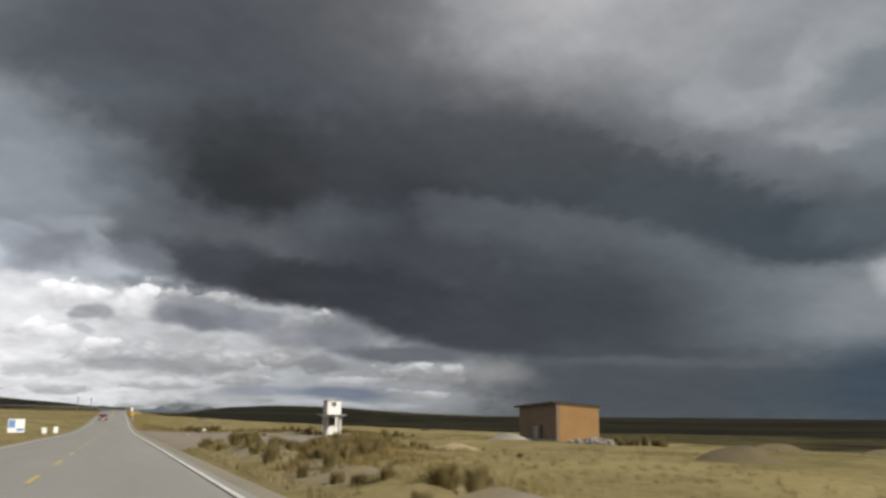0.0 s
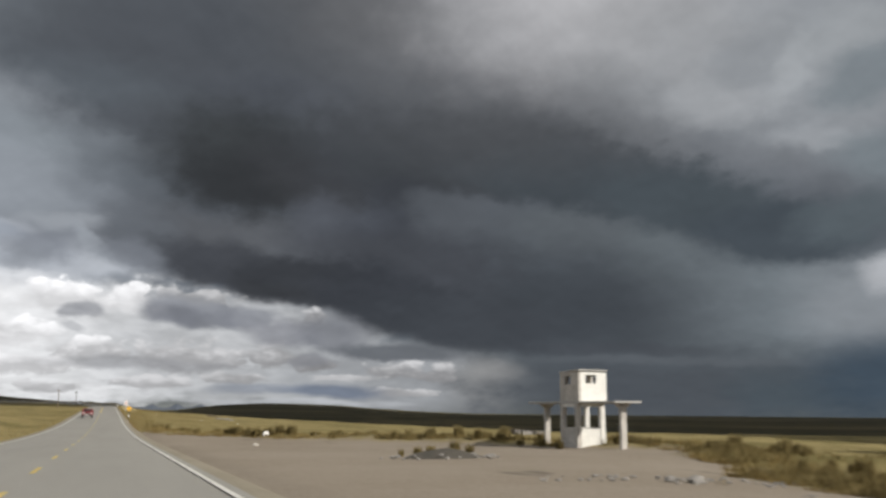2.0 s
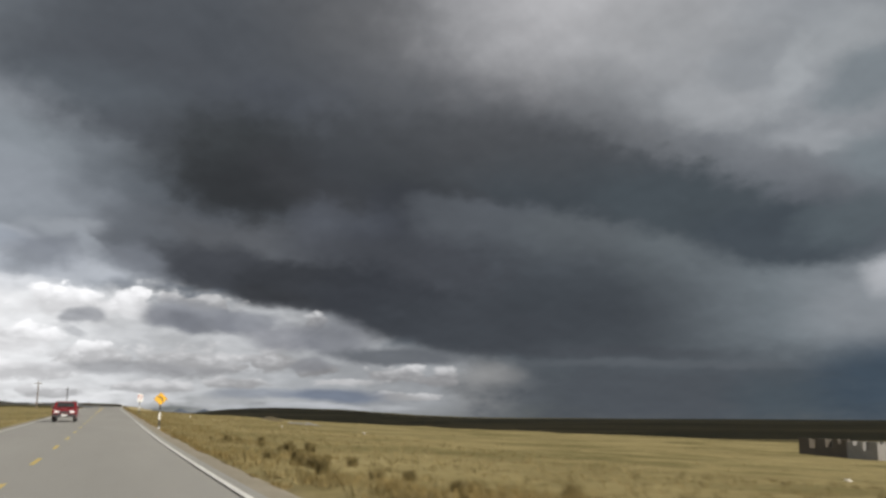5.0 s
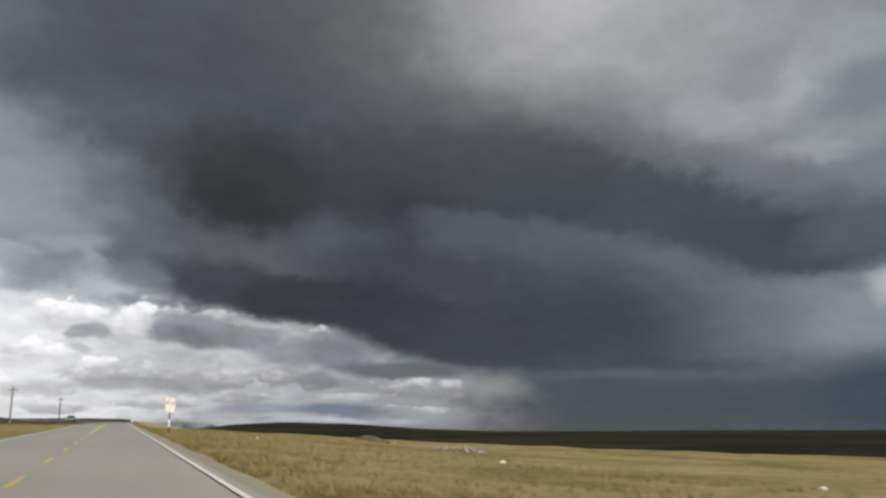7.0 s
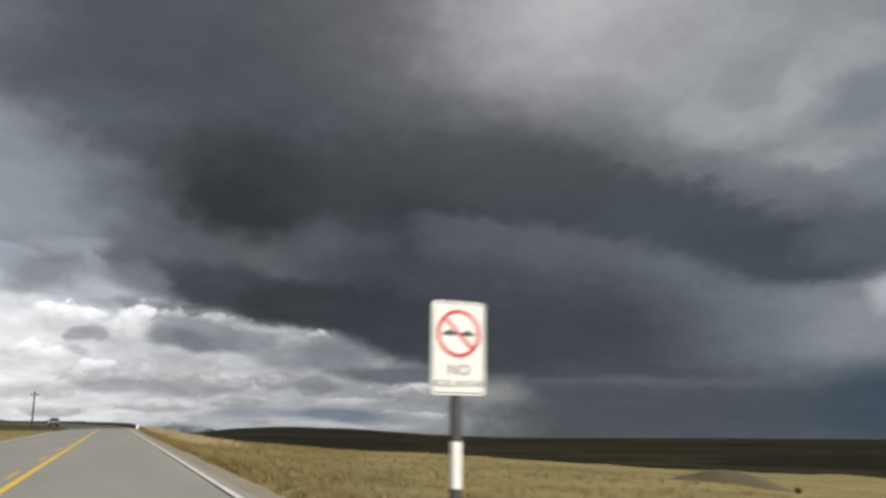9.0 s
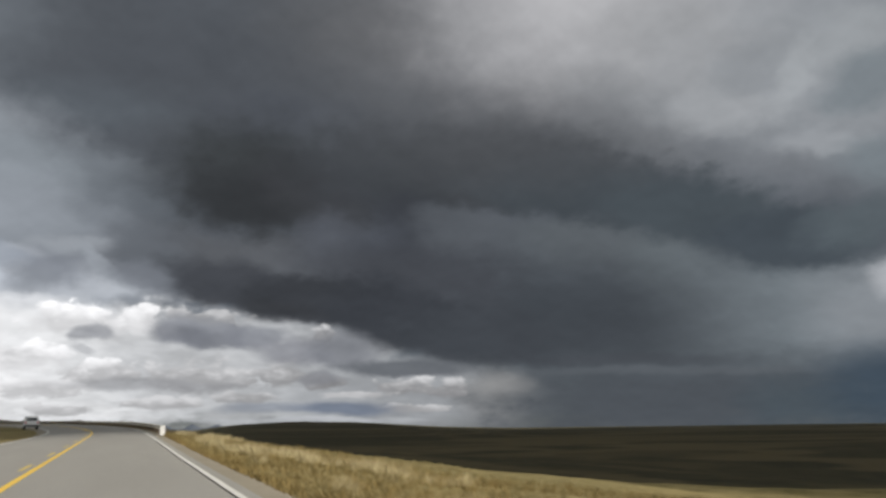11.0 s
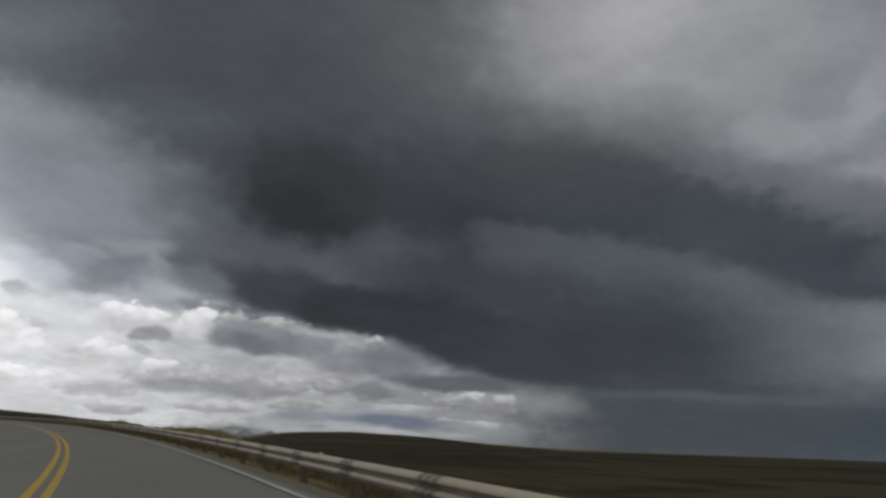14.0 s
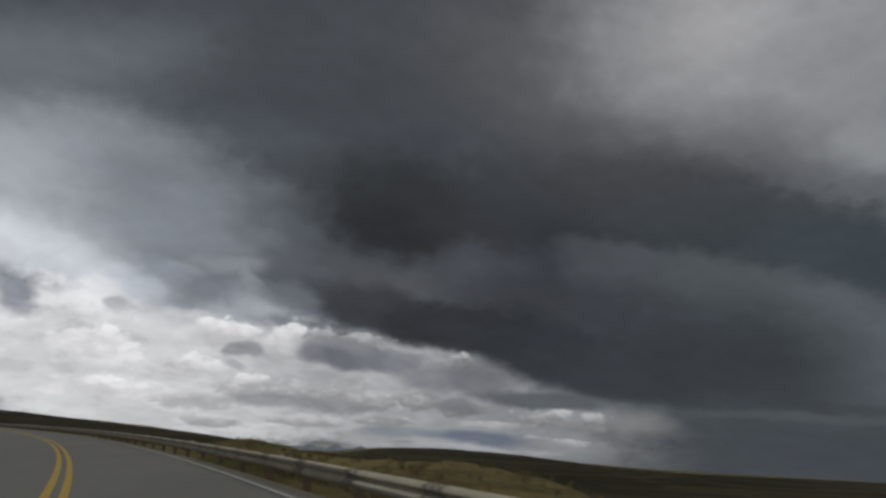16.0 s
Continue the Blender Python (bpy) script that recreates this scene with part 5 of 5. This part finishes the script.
def vehicle(name, label, paint, m, long=4.3, wide=1.76, high=1.75, group=""):
    """A boxy car whose nose points to -y."""
    t = thing(name, label, "car", m, group)
    h = wide / 2
    side = [(-long / 2, 0.35), (-long / 2, 0.78), (-long / 2 + 0.12, 0.92), (-long / 2 + 0.95, 1.02), (-long / 2 + 1.45, high - 0.1), (-long / 2 + 1.8, high), (long / 2 - 0.5, high), (long / 2 - 0.12, high - 0.15), (long / 2, 1.0), (long / 2, 0.38)]
    bm = bmesh.new()
    cols = []
    for x in (-h, -h + 0.1, h - 0.1, h):
        inset = 0.0 if abs(x) < h - 0.01 else 0.06
        cols.append([bm.verts.new((x * (0.86 if z > 1.1 else 1.0), y * (1 - inset * 0.4), z)) for y, z in side])
    for a, b in zip(cols, cols[1:]):
        for i in range(len(side)):
            j = (i + 1) % len(side)
            bm.faces.new((a[i], a[j], b[j], b[i]))
    bm.faces.new(cols[0][::-1])
    bm.faces.new(cols[-1])
    bmesh.ops.recalc_face_normals(bm, faces=bm.faces)
    part("body", bm, paint, t)
    y0 = -long / 2
    part("windscreen", plate_quad((-h * 0.74, y0 + 1.03, 1.06), (h * 0.74, y0 + 1.03, 1.06), (h * 0.68, y0 + 1.46, high - 0.13), (-h * 0.68, y0 + 1.46, high - 0.13), (0, -0.03, 0.02)), CAR_GLASS, t)
    part("rear_window", plate_quad((h * 0.7, long / 2 + 0.0, 1.08), (-h * 0.7, long / 2 + 0.0, 1.08), (-h * 0.66, long / 2 - 0.1, high - 0.2), (h * 0.66, long / 2 - 0.1, high - 0.2), (0, 0.02, 0.01)), CAR_GLASS, t)
    for sx in (-1, 1):
        for a, b, c, d in ((y0 + 1.35, y0 + 2.3, y0 + 1.6, y0 + 2.3), (y0 + 2.4, long / 2 - 0.35, y0 + 2.4, long / 2 - 0.45)):
            part("side_window", plate_quad((sx * h * 0.955, a, 1.1), (sx * h * 0.955, b, 1.1), (sx * h * 0.862, d, high - 0.14), (sx * h * 0.862, c, high - 0.14), (sx * 0.014, 0, 0)), CAR_GLASS, t)
        part("headlight", slab(sx * h * 0.62 - 0.16, sx * h * 0.62 + 0.16, y0 - 0.02, y0 + 0.05, 0.66, 0.82, bevel=0.02), LAMP_LENS, t)
        part("tail_light", slab(sx * h * 0.8 - 0.09, sx * h * 0.8 + 0.09, long / 2 - 0.04, long / 2 + 0.02, 0.7, 1.0, bevel=0.02), SIGN_RED, t)
        part("mirror", slab(sx * (h + 0.1) - 0.09, sx * (h + 0.1) + 0.09, y0 + 1.25, y0 + 1.33, 1.02, 1.18, bevel=0.02), BLACK_PAINT, t)
        for wy in (y0 + 0.8, long / 2 - 0.8):
            wheel(t, sx * (h - 0.12), wy, 0.33, 0.22)
    part("grille", slab(-0.45, 0.45, y0 - 0.015, y0 + 0.04, 0.62, 0.78, bevel=0.01), BLACK_PAINT, t)
    part("front_bumper", slab(-h * 0.98, h * 0.98, y0 - 0.06, y0 + 0.12, 0.36, 0.56, bevel=0.04), BLACK_PAINT, t)
    part("rear_bumper", slab(-h * 0.98, h * 0.98, long / 2 - 0.12, long / 2 + 0.06, 0.36, 0.56, bevel=0.04), BLACK_PAINT, t)
    part("plate", slab(-0.2, 0.2, y0 - 0.07, y0 - 0.055, 0.42, 0.53), WHITE_PAINT, t)
    return t


def plate_quad(a, b, c, d, lift):
    bm = bmesh.new()
    o = Vector(lift)
    front = [bm.verts.new(Vector(p) + o) for p in (a, b, c, d)]
    back_side = [bm.verts.new(Vector(p) - o * 0.5) for p in (a, b, c, d)]
    bm.faces.new(front)
    bm.faces.new(back_side[::-1])
    for i in range(4):
        j = (i + 1) % 4
        bm.faces.new((front[i], back_side[i], back_side[j], front[j]))
    bmesh.ops.recalc_face_normals(bm, faces=bm.faces)
    return bm


def on_lane(s, d, turn):
    x, y, z = map(float, on_road(s, d))
    return pose(x, y, z + 0.005, 0, 0, turn + math.degrees(float(line_at(s)[2])))


vehicle("red_car", "dark red hatchback car on the opposite lane", CAR_RED, on_lane(215.5, -1.6, 0), 4.1, 1.70, 1.52)
vehicle("white_car", "white car far ahead at the side of the bend", CAR_WHITE, on_lane(438.0, -4.9, 180), 4.3, 1.74, 1.62)


# ---------------------------------------------------------------- litter heap in the pull-off
mound("ash_mound", "low dark heap of charred rubbish on packed dirt", 12.9, 86.7, 4.2, 1.8, 0.34, CHAR, 23.0)
stone_heap("rubble_heap", "low heap of stones and pale rubbish in the pull-off", 12.9, 86.5, 4.8, 2.2, 0.3, 46, 12, (0.07, 0.26))
stone_heap("rubble_heap", "few dark stones lying on the packed dirt", 14.6, 74.6, 1.4, 0.7, 0.08, 7, 15, (0.15, 0.4))
stone_heap("rubble_heap", "pale rubbish and small stones strewn over packed dirt", 14.8, 75.6, 8.0, 3.4, 0.04, 60, 31, (0.07, 0.2))
stone_heap("rubble_heap", "small stones strewn along the rim of the pull-off", 15.6, 68.0, 4.0, 7.0, 0.03, 36, 33, (0.07, 0.17))
stone_heap("stone_heap", "low heap of grey and pale field stones in the grass", 26.6, 262.5, 4.6, 5.0, 0.5, 64, 18, (0.2, 0.55))
mound("earth_mound", "dark scrub-covered hump in the grassland", 26.2, 286.4, 4.4, 9.0, 0.55, TURF, 19.0)


# ---------------------------------------------------------------- grass
def tuft_arrays(r, blades, high, spread_out, lean):
    """Blades of tussocks: vertices (5 a blade), bent outward; high may differ from blade to blade."""
    v = np.zeros((blades, 5, 3))
    a = r.uniform(0, 6.283, blades)
    q = np.sqrt(r.uniform(0, 1, blades)) * spread_out
    base = np.stack([np.cos(a) * q, np.sin(a) * q, np.zeros(blades)], 1)
    out_dir = np.stack([np.cos(a), np.sin(a), np.zeros(blades)], 1)
    h = high * r.uniform(0.55, 1.1, blades)
    side = np.stack([-np.sin(a + r.uniform(-1, 1, blades)), np.cos(a), np.zeros(blades)], 1)
    w = (0.006 + 0.008 * high) * r.uniform(0.6, 1.4, blades)
    l = lean * r.uniform(0.3, 1.3, blades) * h
    v[:, 0] = base - side * w[:, None]
    v[:, 1] = base + side * w[:, None]
    midp = base + out_dir * (0.3 * l)[:, None] + np.array([0, 0, 1]) * (0.55 * h)[:, None]
    v[:, 2] = midp + side * (0.7 * w)[:, None]
    v[:, 3] = midp - side * (0.7 * w)[:, None]
    v[:, 4] = base + out_dir * l[:, None] + np.array([0, 0, 1]) * h[:, None]
    return v


def grass_mesh(name, tufts, mat):
    """tufts: list of (n, 5, 3) arrays already in place."""
    v = np.concatenate(tufts).reshape(-1, 3)
    n = len(v) // 5
    b = np.arange(n) * 5
    quad = np.stack([b, b + 1, b + 2, b + 3], 1)
    tri = np.stack([b + 3, b + 2, b + 4], 1)
    me = bpy.data.meshes.new(name)
    me.vertices.add(len(v))
    me.vertices.foreach_set("co", v.ravel())
    loops = np.concatenate([quad.ravel(), tri.ravel()])
    me.loops.add(len(loops))
    me.loops.foreach_set("vertex_index", loops)
    starts = np.concatenate([np.arange(n) * 4, n * 4 + np.arange(n) * 3])
    me.polygons.add(2 * n)
    me.polygons.foreach_set("loop_start", starts)
    me.materials.append(mat)
    me.update(calc_edges=True)
    me.validate()
    return me


def sward(name, label, seed, count, s_lo, s_hi, d_lo, d_hi, high, blades, mat, clump=0.0, skip_lot=True, lean=0.5):
    """Loose low grass scattered along the road."""
    r = np.random.RandomState(seed)
    s = r.uniform(s_lo, s_hi, count)
    u = r.uniform(0, 1, count)
    d = np.sign(d_hi) * (abs(d_lo) + (abs(d_hi) - abs(d_lo)) * u ** 1.7)
    x, y, _ = on_road(s, d)
    keep = np.ones(count, bool)
    if skip_lot:
        keep &= (in_lot(x, y) < 0.15) & (bare_bank(x, y) < 0.3)
    if clump:
        keep &= waves(x, y, 6.0, seed) + 0.6 * waves(x, y, 2.1, seed + 1) > clump
    x, y = x[keep], y[keep]
    z = ground_height(x, y)
    tall = np.repeat(high * r.uniform(0.5, 1.35, len(x)), blades)
    foot = np.repeat(np.stack([x, y, z - 0.02], 1), blades, 0)[:, None, :]
    tufts = tuft_arrays(r, len(tall), tall, 0.10 + 0.25 * high, lean) + foot
    return tagged(new(name, grass_mesh(name, [tufts], mat)), label, "grass", kind="stuff")


sward("verge_grass", "dry straw-yellow grass on the road verge", 1, 15000, -4, 372, 5.0, 24, 0.2, 12, STRAW, 0.0)
sward("verge_grass", "dry straw-yellow grass on the far verge", 2, 6000, -4, 372, -5.0, -26, 0.2, 12, STRAW, 0.0)
sward("bend_grass", "tall pale golden grass clumps at the start of the bend", 3, 3000, 306, 374, 5.5, 9.0, 0.36, 24, GOLD, 0.38)
sward("bend_scrub", "low olive-brown grass between the golden clumps", 14, 3600, 300, 374, 4.6, 16, 0.20, 12, OLIVE, 0.0)
sward("shoulder_grass", "short dry grass creeping over the dirt shoulder", 15, 5200, 150, 372, 4.5, 6.2, 0.11, 9, OLIVE, 0.05)
sward("bend_grass", "dull brown grass below the guardrail", 4, 4200, 373, 560, 4.9, 18, 0.3, 12, BROWN_GRASS, 0.0)
sward("bank_grass", "bleached brown grass on the bank beyond the guardrail", 12, 2200, 462, 560, 9.0, 26, 0.32, 14, OLIVE, 0.15)
sward("field_grass", "scattered dry grass clumps out on the field", 5, 5000, -4, 372, 12, 70, 0.22, 12, STRAW, 0.5)

def rim_grass():
    """Low dry grass fringing the pull-off."""
    r = np.random.RandomState(61)
    y = r.uniform(24, 160, 9000)
    x = lot_edge(np.full_like(y, 12.0), y) + r.exponential(1.6, len(y)) - 0.3
    keep = (x > 5.2) & (waves(x, y, 4.0, 62) + 0.7 * waves(x, y, 1.5, 63) > -0.1)
    x, y = x[keep], y[keep]
    z = ground_height(x, y)
    tufts = [tuft_arrays(r, 12, 0.22 * r.uniform(0.4, 1.4), 0.18, 0.6) + np.array([px, py, pz - 0.02]) for px, py, pz in zip(x, y, z)]
    tagged(new("rim_grass", grass_mesh("rim_grass", tufts, OLIVE)), "low dry olive grass fringing the dirt pull-off", "grass", kind="stuff")


def mound_grass():
    """Dry grass growing over the mound near the hut."""
    r = np.random.RandomState(71)
    x, y = r.normal(25.0, 4.2, 900), r.normal(62.5, 4.2, 900)
    keep = waves(x, y, 2.2, 72) > -0.15
    x, y = x[keep], y[keep]
    q = ((x - 25.6) / 3.2) ** 2 + ((y - 62.5) / 3.0) ** 2
    x, y, q = x[q > 0.75], y[q > 0.75], np.clip(q[q > 0.75], 0, 1)
    z = ground_height(x, y) + 0.8 * (1 - q) ** 1.3
    tufts = [tuft_arrays(r, 14, 0.26 * r.uniform(0.4, 1.4), 0.18, 0.6) + np.array([px, py, pz - 0.06]) for px, py, pz in zip(x, y, z)]
    tagged(new("mound_grass", grass_mesh("mound_grass", tufts, OLIVE)), "dry brown grass growing round an earth mound", "grass", kind="stuff")


def rim_scrub():
    """Brown scrub that thickens round the tower and along the rim of the pull-off."""
    r = np.random.RandomState(81)
    y = r.uniform(40, 117, 5200)
    x = lot_edge(np.full_like(y, 14.0), y) + r.exponential(2.2, len(y)) + 0.2
    keep = waves(x, y, 5.0, 82) + 0.7 * waves(x, y, 1.8, 83) > 0.0
    x, y = x[keep], y[keep]
    tall = np.repeat(0.36 * r.uniform(0.4, 1.4, len(x)), 14)
    foot = np.repeat(np.stack([x, y, ground_height(x, y) - 0.02], 1), 14, 0)[:, None, :]
    tagged(new("rim_scrub", grass_mesh("rim_scrub", [tuft_arrays(r, len(tall), tall, 0.2, 0.5) + foot], TUSSOCK)), "dark brown scrub along the rim of the pull-off", "scrub", kind="stuff")


mound_grass()
rim_grass()
rim_scrub()

# single large tussocks round the pull-off
TUSSOCKS = []
for k in range(6):
    rs = np.random.RandomState(100 + k)
    wide = np.concatenate([tuft_arrays(rs, 300, 0.85, 0.26, 0.28), tuft_arrays(rs, 160, 0.5, 0.32, 0.7)])
    TUSSOCKS.append(grass_mesh("grass_tussock", [wide], TUSSOCK))


def tussock(x, y, k, i):
    ob = tagged(new("grass_tussock", TUSSOCKS[i % 6]), "brown-olive bunch grass tussock on bare soil", "grass tussock", "tussocks round the pull-off")
    ob.matrix_basis = pose(x, y, ground_at(x, y) - 0.02, (i * 31) % 17 - 8, (i * 53) % 17 - 8, (i * 77) % 360) @ Matrix.Diagonal((k * 1.15, k * (0.8 + 0.1 * (i % 5)), k * (0.75 + 0.12 * (i % 4)), 1))


rt = random.Random(9)
rim_line = [(25.6, 96.0), (20.9, 105.0), (17.2, 114.5), (13.7, 121.0), (11.5, 127.5), (9.8, 133.0), (7.4, 141.0), (6.4, 148.5), (6.2, 157.0), (6.0, 168.0), (6.2, 185.0)]
for i in range(92):
    k = rt.random() ** 0.9 * (len(rim_line) - 1)
    j = min(int(k), len(rim_line) - 2)
    f = k - j
    x = rim_line[j][0] * (1 - f) + rim_line[j + 1][0] * f + abs(rt.gauss(0.6, 1.3))
    y = rim_line[j][1] * (1 - f) + rim_line[j + 1][1] * f + rt.uniform(-1, 1)
    tussock(x, y, rt.uniform(0.3, 0.58) if y > 112 else rt.uniform(0.4, 0.95), i)
hut_side = [(8.5, 30.0), (11.8, 42.0), (13.4, 55.0), (15.5, 64.0), (20.0, 75.0), (25.5, 84.0), (27.5, 90.0)]
for i in range(90):
    k = rt.random() * (len(hut_side) - 1)
    j = min(int(k), len(hut_side) - 2)
    f = k - j
    x = hut_side[j][0] * (1 - f) + hut_side[j + 1][0] * f + abs(rt.gauss(1.0, 2.2))
    y = hut_side[j][1] * (1 - f) + hut_side[j + 1][1] * f + rt.uniform(-1.5, 1.5)
    tussock(x, y, rt.uniform(0.3, 0.85), i + 7)
for i in range(52):
    tussock(rt.gauss(7.1, 0.8), rt.uniform(12.5, 49.5), rt.uniform(0.35, 0.8), i + 3)
for i in range(16):
    tussock(rt.uniform(50.0, 56.5), rt.uniform(78.5, 84.0), rt.uniform(1.0, 1.6), i + 5)
for i, (x, y, k) in enumerate(((11.0, 132.9, 0.6), (10.8, 131.5, 0.6), (11.2, 131.2, 0.8), (11.3, 130.1, 0.7), (11.5, 129.6, 0.85), (11.4, 128.8, 0.95), (12.0, 127.8, 0.7), (11.9, 126.8, 0.5), (12.1, 126.2, 0.55), (12.2, 125.6, 0.85), (12.3, 125.0, 1.05), (12.8, 124.7, 0.6), (13.1, 124.0, 1.0), (13.6, 122.6, 1.0), (14.2, 121.2, 0.9))):
    tussock(x, y, k, i)
for i, (x, y, k) in enumerate(((22.0, 99.0, 0.6), (21.6, 94.0, 0.6), (24.6, 93.6, 0.7), (22.3, 97.2, 0.5), (25.2, 96.5, 0.7), (13.4, 89.2, 0.6), (14.6, 89.8, 0.75), (12.6, 88.4, 0.45), (15.6, 90.6, 0.6), (13.9, 88.2, 0.5), (12.0, 88.6, 0.4))):
    tussock(x, y, k, i)
sward("bank_scrub", "dry brown scrub on the roadside bank", 7, 1500, 4, 51, 5.6, 8.4, 0.22, 14, OLIVE, 0.1, True, 0.8)
sward("verge_scrub", "low olive-brown grass along the gravel shoulder", 8, 6000, 160, 350, 4.8, 9.0, 0.17, 12, OLIVE, 0.05, True, 0.7)
for i in range(9):
    tussock(26.2 + rt.uniform(-1.2, 1.2), 286.4 + rt.uniform(-3.4, 3.0), rt.uniform(0.3, 0.5), i)
